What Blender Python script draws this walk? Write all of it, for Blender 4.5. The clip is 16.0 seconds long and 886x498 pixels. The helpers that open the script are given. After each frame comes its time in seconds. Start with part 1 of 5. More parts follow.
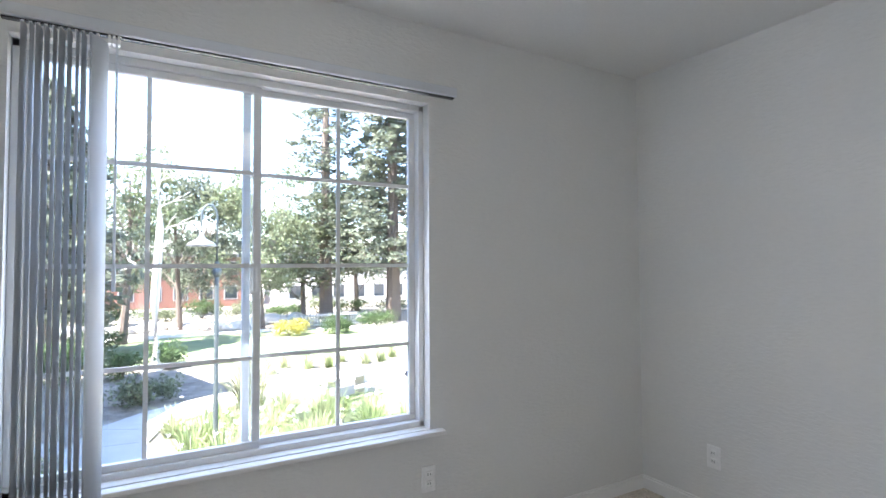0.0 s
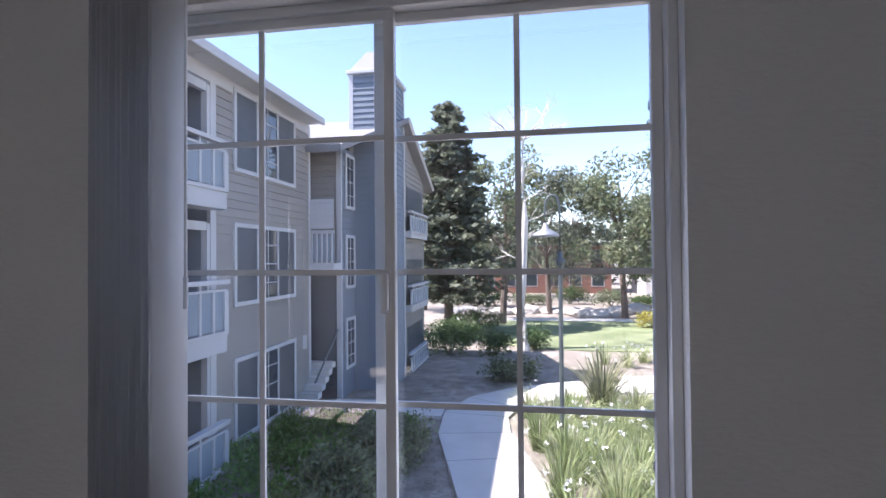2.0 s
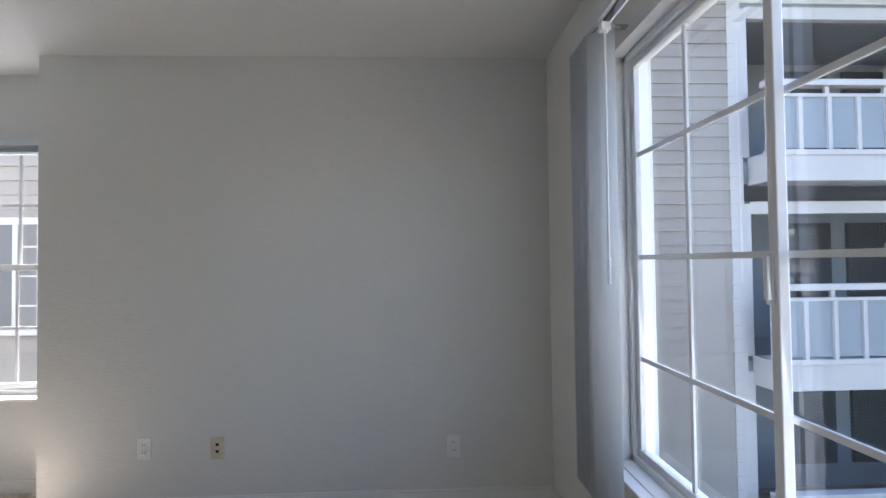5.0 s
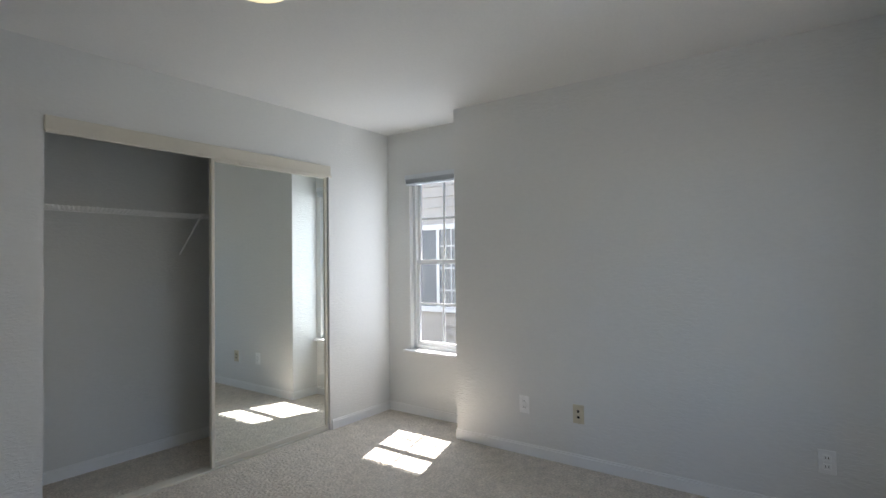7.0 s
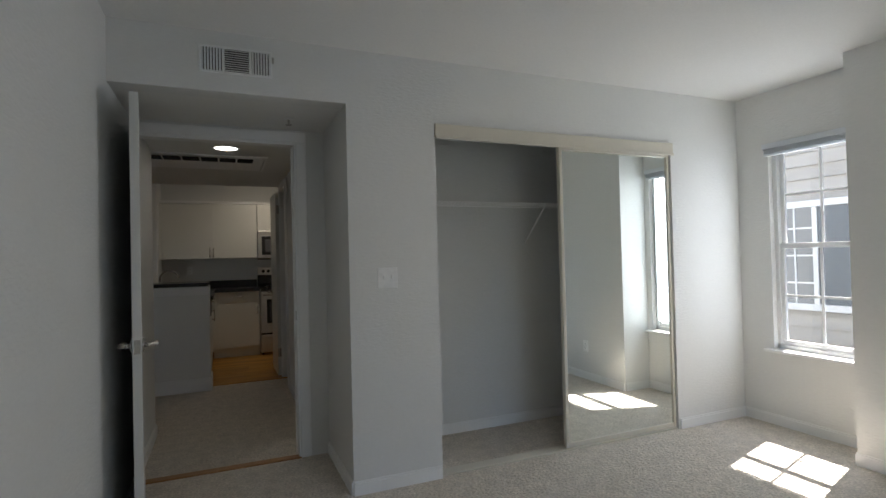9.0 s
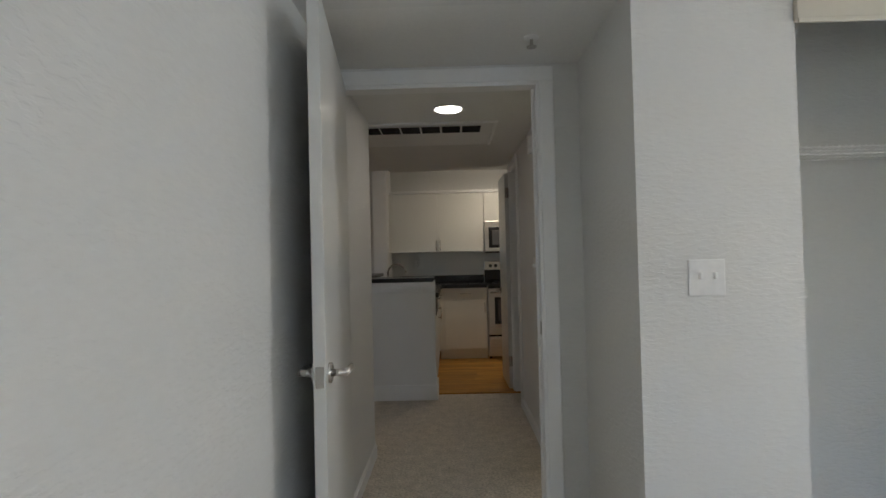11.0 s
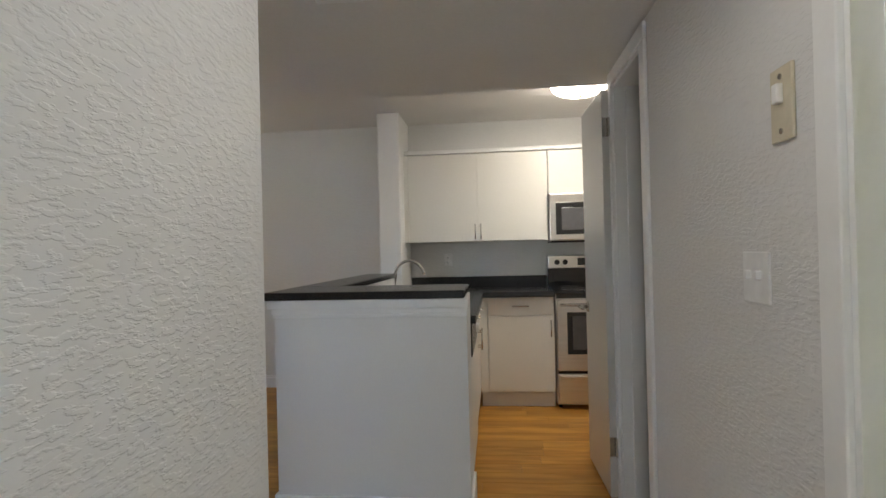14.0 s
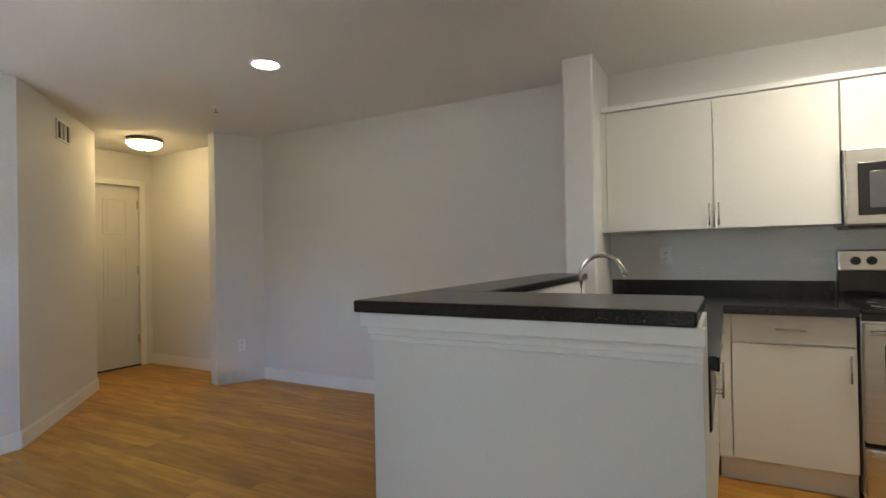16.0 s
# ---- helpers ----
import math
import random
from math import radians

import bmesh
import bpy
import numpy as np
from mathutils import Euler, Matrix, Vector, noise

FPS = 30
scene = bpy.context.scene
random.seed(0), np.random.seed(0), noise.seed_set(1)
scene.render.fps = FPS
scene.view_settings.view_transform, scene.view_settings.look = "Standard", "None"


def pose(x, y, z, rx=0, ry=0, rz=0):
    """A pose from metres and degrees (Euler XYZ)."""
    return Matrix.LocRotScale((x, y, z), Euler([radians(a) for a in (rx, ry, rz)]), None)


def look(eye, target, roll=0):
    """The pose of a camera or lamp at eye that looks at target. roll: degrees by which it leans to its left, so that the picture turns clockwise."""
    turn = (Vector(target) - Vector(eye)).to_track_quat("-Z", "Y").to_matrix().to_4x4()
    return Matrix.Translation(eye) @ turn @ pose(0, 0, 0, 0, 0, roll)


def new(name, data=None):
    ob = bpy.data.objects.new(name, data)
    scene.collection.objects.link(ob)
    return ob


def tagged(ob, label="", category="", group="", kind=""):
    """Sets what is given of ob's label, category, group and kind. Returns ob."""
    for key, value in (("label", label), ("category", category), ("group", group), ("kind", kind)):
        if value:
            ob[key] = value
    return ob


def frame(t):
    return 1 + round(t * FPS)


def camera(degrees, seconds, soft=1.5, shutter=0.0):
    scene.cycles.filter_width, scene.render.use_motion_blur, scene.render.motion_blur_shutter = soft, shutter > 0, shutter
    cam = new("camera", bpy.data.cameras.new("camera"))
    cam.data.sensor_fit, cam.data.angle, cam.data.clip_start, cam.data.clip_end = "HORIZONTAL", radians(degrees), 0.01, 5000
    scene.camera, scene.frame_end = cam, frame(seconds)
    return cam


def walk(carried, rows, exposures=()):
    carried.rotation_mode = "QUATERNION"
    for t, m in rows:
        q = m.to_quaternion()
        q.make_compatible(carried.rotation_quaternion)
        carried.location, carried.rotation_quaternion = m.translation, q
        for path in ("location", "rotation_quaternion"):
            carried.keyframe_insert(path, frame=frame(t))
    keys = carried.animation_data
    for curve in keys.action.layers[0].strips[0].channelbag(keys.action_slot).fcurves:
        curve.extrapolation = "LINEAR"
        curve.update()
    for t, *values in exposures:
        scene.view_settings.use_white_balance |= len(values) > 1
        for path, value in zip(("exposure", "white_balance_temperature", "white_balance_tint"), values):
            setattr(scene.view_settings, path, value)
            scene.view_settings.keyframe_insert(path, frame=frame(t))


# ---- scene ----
cam = camera(81.2, 16.0)
PATH = [
    (0, (2.03, -1.551, 1.294), (1.037, -3.286, 1.364), -0.3),
    (0.3, (1.839, -1.655, 1.274), (1.154, -3.531, 1.37), -0.4),
    (0.6, (1.736, -1.771, 1.295), (1.299, -3.72, 1.378), -0.3),
    (1, (1.58, -1.953, 1.323), (1.421, -3.946, 1.37), -0.3),
    (1.5, (1.435, -2.172, 1.32), (1.492, -4.171, 1.369), -0.3),
    (2, (1.268, -2.35, 1.343), (1.606, -4.321, 1.375), -0.5),
    (2.5, (1.162, -2.551, 1.326), (1.877, -4.419, 1.363), -0.6),
    (3, (1.111, -2.723, 1.313), (2.2, -4.4, 1.35), -0.5),
    (3.5, (0.982, -2.8, 1.311), (2.478, -4.127, 1.356), -0.6),
    (4, (0.833, -2.824, 1.297), (2.625, -3.711, 1.341), -0.5),
    (4.2, (0.765, -2.838, 1.298), (2.628, -3.565, 1.343), -0.5),
    (5, (0.533, -2.925, 1.296), (2.53, -3.018, 1.345), -0.7),
    (7.5, (0.143, -3.102, 1.303), (1.598, -1.731, 1.334), -1.0),
    (8, (0.073, -3.039, 1.314), (1.368, -1.515, 1.334), -1.2),
    (8.2, (0.054, -3.005, 1.303), (1.275, -1.421, 1.326), -1.0),
    (8.5, (0.02, -2.965, 1.301), (1.098, -1.281, 1.319), -1.3),
    (9, (-0.032, -2.775, 1.27), (0.751, -0.935, 1.302), -1.4),
    (9.5, (-0.065, -2.543, 1.229), (0.438, -0.608, 1.274), -1.3),
    (10, (-0.03, -2.29, 1.232), (0.217, -0.305, 1.272), -1.3),
    (12.5, (0.012, -0.494, 1.253), (-0.123, 1.501, 1.285), -1.6),
    (13, (0.01, -0.094, 1.238), (-0.156, 1.899, 1.267), -1.7),
    (13.5, (-0.031, 0.245, 1.23), (-0.212, 2.237, 1.255), -1.5),
    (14, (-0.024, 0.581, 1.25), (-0.23, 2.571, 1.259), -1.4),
    (14.5, (-0.061, 0.906, 1.237), (-0.359, 2.884, 1.246), -1.7),
    (15, (-0.083, 1.187, 1.224), (-0.491, 3.145, 1.239), -1.7),
    (15.5, (-0.07, 1.426, 1.23), (-0.745, 3.309, 1.238), -1.4),
    (16, (-0.111, 1.63, 1.211), (-1.076, 3.382, 1.23), -1.1),
]
EXPOSURES = [(0, 3.25, 6200, 16), (0.6, 2.6, 6200, 16), (1, 2.25, 6150, 17), (1.5, 1.95, 6150, 22), (3, 1.65, 6100, 29), (4, 1.85, 6150, 22), (5, 2.55, 6300, 17), (7.5, 2.5, 6250, 13), (10, 2.9, 6450, 12), (12.5, 4.4, 6450, 13), (14, 4.85, 6050, 12), (16, 4.9, 6200, 9)]
walk(cam, [(t, look(*p)) for t, *p in PATH], EXPOSURES)

# ---- sky and sun ----
SUN_FROM = Vector((1.0, 0.29, 1.60)).normalized()
world = bpy.data.worlds.new("sky")
world.use_nodes = True
scene.world = world
sky = world.node_tree.nodes.new("ShaderNodeTexSky")
sky.sky_type, sky.sun_disc = "NISHITA", False
sky.ozone_density, sky.dust_density = 2.2, 0.35
sky.sun_elevation, sky.sun_rotation = radians(56.9), radians(73.8)
bg = world.node_tree.nodes["Background"]
world.node_tree.links.new(sky.outputs[0], bg.inputs[0])
bg.inputs[1].default_value = 0.125
sun = new("sun", bpy.data.lights.new("sun", "SUN"))
sun.data.energy, sun.data.angle, sun.data.color = 5.0, radians(0.5), (1.0, 0.95, 0.88)
sun.matrix_world = look(SUN_FROM * 50, (0, 0, 0))


def disk_lamp(name, x, y, z, watts, size, color):
    lamp = new(name, bpy.data.lights.new(name, "AREA"))
    lamp.data.shape, lamp.data.size, lamp.data.energy, lamp.data.color = "DISK", size, watts, color
    lamp.matrix_world = pose(x, y, z)
    return lamp


SOFT = (1.0, 0.88, 0.70)
disk_lamp("bedroom_light", 1.36, -1.41, 2.28, 0.28, 0.75, (1.0, 0.90, 0.72))
disk_lamp("hall_light", 0.0, 1.36, 2.105, 0.056, 0.15, SOFT)
kitchen_light = new("kitchen_light", bpy.data.lights.new("kitchen_light", "POINT"))
kitchen_light.data.energy, kitchen_light.data.shadow_soft_size, kitchen_light.data.color = 0.15, 0.12, SOFT
kitchen_light.location = (0.58, 4.25, 2.14)
disk_lamp("kitchen_downlight", 0.58, 4.25, 2.295, 0.30, 0.36, SOFT)
disk_lamp("living_light", -2.62, 3.93, 2.405, 0.06, 0.15, SOFT)
disk_lamp("entry_light", -5.2, 4.72, 2.30, 0.023, 0.26, (1.0, 0.68, 0.30))
disk_lamp("bath_light", 1.45, 2.32, 2.0, 0.11, 0.3, (1.0, 0.93, 0.72))
living_daylight = new("living_daylight", bpy.data.lights.new("living_daylight", "AREA"))
living_daylight.data.shape, living_daylight.data.size, living_daylight.data.size_y = "RECTANGLE", 0.6, 0.9
living_daylight.data.energy, living_daylight.data.color = 0.09, (0.95, 0.96, 1.0)
living_daylight.matrix_world = look((-3.2, 1.62, 1.45), (-3.2, 3.0, 1.3))



def window_light(name, at, towards, width, height, watts):
    lamp = new(name, bpy.data.lights.new(name, "AREA"))
    lamp.data.shape, lamp.data.size, lamp.data.size_y = "RECTANGLE", width, height
    lamp.data.energy, lamp.data.color = watts, (0.88, 0.95, 1.0)
    lamp.matrix_world = look(at, towards)
    return lamp


window_light("niche_daylight", (3.65, -0.55, 1.29), (2.0, -0.55, 1.29), 0.5, 1.3, 1.45)
window_light("window_daylight", (1.665, -3.70, 1.3), (1.665, -1.0, 1.0), 1.46, 1.43, 1.0)

# ---- materials ----


def rgb(c):
    return (*c, 1.0) if len(c) == 3 else c


def mat(name, color, rough=0.6, metal=0.0, grain=(30.0, 0.06), stain=(1.5, 0.05), bump=(0.0, 0.0, 0.0), tint=None, per_object=0.0, per_island=0.0, stretch=(1, 1, 1), coat=0.0, spec=0.5, knock=False):
    """A procedural surface: base colour, fine grain, broad stain, and a fine relief (scale, strength, height)."""
    m = bpy.data.materials.new(name)
    m.use_nodes = True
    nt = m.node_tree
    n, l = nt.nodes, nt.links
    p = n["Principled BSDF"]
    p.inputs["Roughness"].default_value, p.inputs["Metallic"].default_value = rough, metal
    p.inputs["Specular IOR Level"].default_value = spec
    p.inputs["Coat Weight"].default_value = coat
    tc = n.new("ShaderNodeTexCoord")
    coords = tc.outputs["Object"]
    if per_object > 0:
        oi, sc, ad = n.new("ShaderNodeObjectInfo"), n.new("ShaderNodeVectorMath"), n.new("ShaderNodeVectorMath")
        sc.operation, ad.operation = "SCALE", "ADD"
        sc.inputs[0].default_value = (37.0, 11.0, 5.0)
        l.new(oi.outputs["Random"], sc.inputs["Scale"])
        l.new(coords, ad.inputs[0]), l.new(sc.outputs[0], ad.inputs[1])
        coords = ad.outputs[0]
    mp = n.new("ShaderNodeMapping")
    mp.inputs["Scale"].default_value = stretch
    l.new(coords, mp.inputs["Vector"])
    base = n.new("ShaderNodeRGB")
    base.outputs[0].default_value = rgb(color)
    col = base.outputs[0]
    value = None
    for scale, amount in (grain, stain):
        if amount <= 0:
            continue
        t = n.new("ShaderNodeTexNoise")
        t.inputs["Scale"].default_value, t.inputs["Detail"].default_value = scale, 4
        l.new(mp.outputs[0], t.inputs["Vector"])
        r = n.new("ShaderNodeMapRange")
        r.inputs["From Min"].default_value, r.inputs["From Max"].default_value = 0.3, 0.7
        r.inputs["To Min"].default_value, r.inputs["To Max"].default_value = 1 - amount, 1 + amount
        l.new(t.outputs[0], r.inputs["Value"])
        if value is None:
            value = r.outputs[0]
        else:
            mu = n.new("ShaderNodeMath")
            mu.operation = "MULTIPLY"
            l.new(value, mu.inputs[0]), l.new(r.outputs[0], mu.inputs[1])
            value = mu.outputs[0]
    for node, out, amount in (("ShaderNodeObjectInfo", "Random", per_object), ("ShaderNodeNewGeometry", "Random Per Island", per_island)):
        if amount > 0:
            o = n.new(node)
            r = n.new("ShaderNodeMapRange")
            r.inputs["To Min"].default_value, r.inputs["To Max"].default_value = 1 - amount, 1 + amount
            l.new(o.outputs[out], r.inputs["Value"])
            if value is None:
                value = r.outputs[0]
            else:
                mu = n.new("ShaderNodeMath")
                mu.operation = "MULTIPLY"
                l.new(value, mu.inputs[0]), l.new(r.outputs[0], mu.inputs[1])
                value = mu.outputs[0]
    if tint is not None:
        t = n.new("ShaderNodeTexNoise")
        t.inputs["Scale"].default_value, t.inputs["Detail"].default_value = tint[1], 3
        l.new(mp.outputs[0], t.inputs["Vector"])
        r = n.new("ShaderNodeMapRange")
        r.inputs["From Min"].default_value, r.inputs["From Max"].default_value = 0.38, 0.62
        l.new(t.outputs[0], r.inputs["Value"])
        mx = n.new("ShaderNodeMix")
        mx.data_type = "RGBA"
        l.new(r.outputs[0], mx.inputs["Factor"])
        l.new(col, mx.inputs["A"])
        mx.inputs["B"].default_value = rgb(tint[0])
        col = mx.outputs["Result"]
    if value is not None:
        hs = n.new("ShaderNodeHueSaturation")
        l.new(value, hs.inputs["Value"]), l.new(col, hs.inputs["Color"])
        col = hs.outputs[0]
    l.new(col, p.inputs["Base Color"])
    if bump[1] > 0:
        t = n.new("ShaderNodeTexNoise")
        t.inputs["Scale"].default_value, t.inputs["Detail"].default_value = bump[0], 3
        l.new(mp.outputs[0], t.inputs["Vector"])
        b = n.new("ShaderNodeBump")
        b.inputs["Strength"].default_value, b.inputs["Distance"].default_value = bump[1], bump[2]
        height = t.outputs[0]
        if knock:
            r = n.new("ShaderNodeMapRange")
            r.interpolation_type = "SMOOTHSTEP"
            r.inputs["From Min"].default_value, r.inputs["From Max"].default_value = 0.46, 0.60
            l.new(height, r.inputs["Value"])
            height = r.outputs[0]
        l.new(height, b.inputs["Height"]), l.new(b.outputs[0], p.inputs["Normal"])
    return m


def glow(name, color, strength):
    m = bpy.data.materials.new(name)
    m.use_nodes = True
    p = m.node_tree.nodes["Principled BSDF"]
    p.inputs["Base Color"].default_value = (0.9, 0.9, 0.86, 1)
    p.inputs["Emission Color"].default_value, p.inputs["Emission Strength"].default_value = rgb(color), strength
    return m


def pane_glass(name, tint=(0.93, 0.96, 0.96), gloss=1.0):
    m = bpy.data.materials.new(name)
    m.use_nodes = True
    n, l = m.node_tree.nodes, m.node_tree.links
    n.remove(n["Principled BSDF"])
    clear, shine, mix, fr = n.new("ShaderNodeBsdfTransparent"), n.new("ShaderNodeBsdfGlossy"), n.new("ShaderNodeMixShader"), n.new("ShaderNodeFresnel")
    clear.inputs[0].default_value = rgb(tint)
    shine.inputs["Roughness"].default_value = 0.01
    shine.inputs["Color"].default_value = (gloss, gloss, gloss, 1)
    fr.inputs[0].default_value = 1.95
    l.new(fr.outputs[0], mix.inputs[0]), l.new(clear.outputs[0], mix.inputs[1]), l.new(shine.outputs[0], mix.inputs[2])
    l.new(mix.outputs[0], n["Material Output"].inputs[0])
    return m


PAINT = mat("wall_paint", (0.75, 0.75, 0.73), 0.62, grain=(90, 0.015), stain=(0.9, 0.025), bump=(80, 0.6, 0.0010), knock=True, stretch=(0.36, 0.36, 1.0))
HALLPAINT = mat("hall_wall_paint", (0.76, 0.755, 0.745), 0.5, grain=(90, 0.015), stain=(0.9, 0.025), bump=(115, 0.8, 0.0012), knock=True, stretch=(0.36, 0.36, 1.0))
SMOOTH = mat("smooth_wall_paint", (0.79, 0.79, 0.77), 0.55, grain=(90, 0.012), stain=(0.9, 0.025), bump=(20, 0.1, 0.002))
CEIL = mat("ceiling_paint", (0.80, 0.795, 0.77), 0.8, grain=(80, 0.02), stain=(0.8, 0.02), bump=(50, 0.3, 0.003))
GREEN = mat("bath_green_paint", (0.24, 0.24, 0.095), 0.6, stain=(1.2, 0.04), bump=(42, 0.3, 0.003))
TRIM = mat("trim_paint", (0.86, 0.86, 0.85), 0.35, grain=(60, 0.01), stain=(3, 0.02), bump=(0, 0, 0))
DOORP = mat("door_gloss_paint", (0.66, 0.66, 0.635), 0.28, grain=(70, 0.012), stain=(2, 0.02), bump=(24, 0.06, 0.002))
CARPET = mat("carpet_pile", (0.66, 0.60, 0.52), 0.97, grain=(75, 0.2), stain=(14, 0.10), bump=(48, 1.0, 0.022), spec=0.1)
WOOD = mat("floor_laminate", (0.35, 0.162, 0.023), 0.38, grain=(8, 0.12), stain=(2.2, 0.10), bump=(30, 0.04, 0.001), per_object=0.17, per_island=0.15, stretch=(0.45, 3.2, 1), tint=((0.44, 0.225, 0.042), 4.0), spec=0.32)
WOODBASE = mat("floor_joint", (0.22, 0.12, 0.05), 0.6)
OAK = mat("threshold_oak", (0.40, 0.20, 0.07), 0.4, grain=(20, 0.15), stretch=(0.4, 8, 1))
VINYL = mat("window_vinyl", (0.80, 0.81, 0.81), 0.32, grain=(40, 0.01), stain=(2, 0.02))
BLIND = mat("blind_vinyl", (0.78, 0.80, 0.82), 0.45, grain=(40, 0.01), stain=(1.5, 0.02), bump=(60, 0.05, 0.001))
n, l = BLIND.node_tree.nodes, BLIND.node_tree.links
lit_through, blend = n.new("ShaderNodeBsdfTranslucent"), n.new("ShaderNodeMixShader")
lit_through.inputs[0].default_value, blend.inputs[0].default_value = (0.72, 0.76, 0.80, 1), 0.35
l.new(n["Principled BSDF"].outputs[0], blend.inputs[1]), l.new(lit_through.outputs[0], blend.inputs[2])
l.new(blend.outputs[0], n["Material Output"].inputs[0])
CAB = mat("cabinet_white", (0.76, 0.755, 0.71), 0.38, grain=(50, 0.01), stain=(1.5, 0.015))
TOP = mat("black_countertop", (0.013, 0.013, 0.015), 0.24, grain=(220, 0.5), stain=(2, 0.15), bump=(60, 0.05, 0.001))
STEEL = mat("brushed_steel", (0.62, 0.60, 0.57), 0.30, 1.0, grain=(14, 0.05), stain=(2, 0.05), stretch=(0.3, 1, 25))
CHROME = mat("chrome", (0.78, 0.78, 0.78), 0.10, 1.0, grain=(10, 0.0), stain=(2, 0.02))
NICKEL = mat("satin_nickel", (0.58, 0.56, 0.53), 0.26, 1.0, stain=(3, 0.04))
BRONZE = mat("lamp_rim_bronze", (0.20, 0.16, 0.09), 0.4, 0.8)
BLACK = mat("black_plastic", (0.018, 0.018, 0.018), 0.25, grain=(60, 0.1))
BLACKGLASS = mat("black_glass", (0.012, 0.012, 0.013), 0.06, stain=(2, 0.2))
GREYGLASS = mat("oven_window", (0.10, 0.10, 0.11), 0.10, stain=(3, 0.1))
ALU = mat("closet_track_beige", (0.66, 0.62, 0.53), 0.4, grain=(40, 0.015), stain=(2, 0.02))
PLATE = mat("switch_plate", (0.87, 0.87, 0.86), 0.35)
IVORY = mat("ivory_plate", (0.62, 0.56, 0.42), 0.4)
CERAMIC = mat("sink_ceramic", (0.80, 0.79, 0.74), 0.12)
LAMINATE = mat("vanity_top", (0.27, 0.26, 0.22), 0.35, grain=(160, 0.15))
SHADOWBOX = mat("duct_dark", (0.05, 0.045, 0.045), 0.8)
MIRROR = mat("mirror_silver", (0.86, 0.90, 0.88), 0.0, 1.0, grain=(1, 0), stain=(1, 0))
GLASS = pane_glass("window_glass")
LIT = glow("lamp_glass_soft", (1.0, 0.95, 0.86), 0.95)
LITENTRY = glow("lamp_glass_amber", (1.0, 0.70, 0.30), 0.85)
LITKITCHEN = glow("lamp_glass_kitchen", (1.0, 0.87, 0.68), 0.7)
LITWARM = glow("lamp_glass_warm", (1.0, 0.80, 0.42), 0.2)

# ---- building helpers ----


def put(bm, x0, x1, y0, y1, z0, z1, bevel=0.0, m=None):
    """Adds a box to bm, its edges rounded by bevel, turned by m."""
    ret = bmesh.ops.create_cube(bm, size=1, matrix=Matrix.LocRotScale(((x0 + x1) / 2, (y0 + y1) / 2, (z0 + z1) / 2), None, (abs(x1 - x0), abs(y1 - y0), abs(z1 - z0))))
    vs = ret["verts"]
    if bevel > 0:
        es = list({e for v in vs for e in v.link_edges})
        r = bmesh.ops.bevel(bm, geom=es, offset=bevel, segments=2, affect="EDGES", profile=0.5)
        vs = list({v for f in r["faces"] for v in f.verts})
    if m is not None:
        bmesh.ops.transform(bm, matrix=m, verts=vs)
    return vs


def box(*a, **k):
    bm = bmesh.new()
    put(bm, *a, **k)
    return bm


def lathe(profile, steps=32, axis=Matrix.Identity(4)):
    """A turned shape from (radius, height) pairs."""
    bm = bmesh.new()
    rings = []
    for r, z in profile:
        rings.append([bm.verts.new(axis @ Vector((r * math.cos(2 * math.pi * k / steps), r * math.sin(2 * math.pi * k / steps), z))) for k in range(steps)])
    for a, b in zip(rings, rings[1:]):
        for k in range(steps):
            bm.faces.new((a[k], a[(k + 1) % steps], b[(k + 1) % steps], b[k]))
    for ring in (rings[0], rings[-1]):
        bm.faces.new(ring)
    bmesh.ops.recalc_face_normals(bm, faces=bm.faces)
    return bm


def tube(points, radii, steps=10, bm=None):
    """A pipe through points; radii is one number or one for each point."""
    bm = bm or bmesh.new()
    pts = [Vector(p) for p in points]
    radii = [radii] * len(pts) if isinstance(radii, (int, float)) else radii
    rings = []
    for i, p in enumerate(pts):
        d = (pts[min(i + 1, len(pts) - 1)] - pts[max(i - 1, 0)]).normalized()
        q = d.to_track_quat("Z", "Y")
        rings.append([bm.verts.new(p + q @ Vector((radii[i] * math.cos(2 * math.pi * k / steps), radii[i] * math.sin(2 * math.pi * k / steps), 0))) for k in range(steps)])
    for a, b in zip(rings, rings[1:]):
        for k in range(steps):
            bm.faces.new((a[k], a[(k + 1) % steps], b[(k + 1) % steps], b[k]))
    bm.faces.new(rings[0][::-1]), bm.faces.new(rings[-1])
    return bm


def prism(poly, z0, z1):
    bm = bmesh.new()
    lo = [bm.verts.new((x, y, z0)) for x, y in poly]
    hi = [bm.verts.new((x, y, z1)) for x, y in poly]
    bm.faces.new(lo), bm.faces.new(hi)
    for k in range(len(poly)):
        j = (k + 1) % len(poly)
        bm.faces.new((lo[k], lo[j], hi[j], hi[k]))
    bmesh.ops.recalc_face_normals(bm, faces=bm.faces)
    return bm


def finish(name, bm, material, smooth=False):
    me = bpy.data.meshes.new(name)
    bm.to_mesh(me)
    bm.free()
    me.materials.append(material)
    if smooth:
        for p in me.polygons:
            p.use_smooth = True
    return new(name, me)


def thing(name, label, category, at=(0, 0, 0), group="", kind=""):
    """An Empty at the base of a thing that has parts."""
    e = new(name)
    e.location = at
    e.empty_display_size = 0.05
    return tagged(e, label, category, group, kind)


def under(ob, parent):
    ob.parent = parent
    m = Matrix.Translation(parent.location) if parent.parent is None else Matrix.Identity(4)
    ob.matrix_parent_inverse = m.inverted()
    return ob


def part(name, bm, material, parent, label="", smooth=False):
    """A mesh of its own, in world coordinates, under a thing or a part."""
    ob = under(finish(name, bm, material, smooth), parent)
    return tagged(ob, label) if label else ob


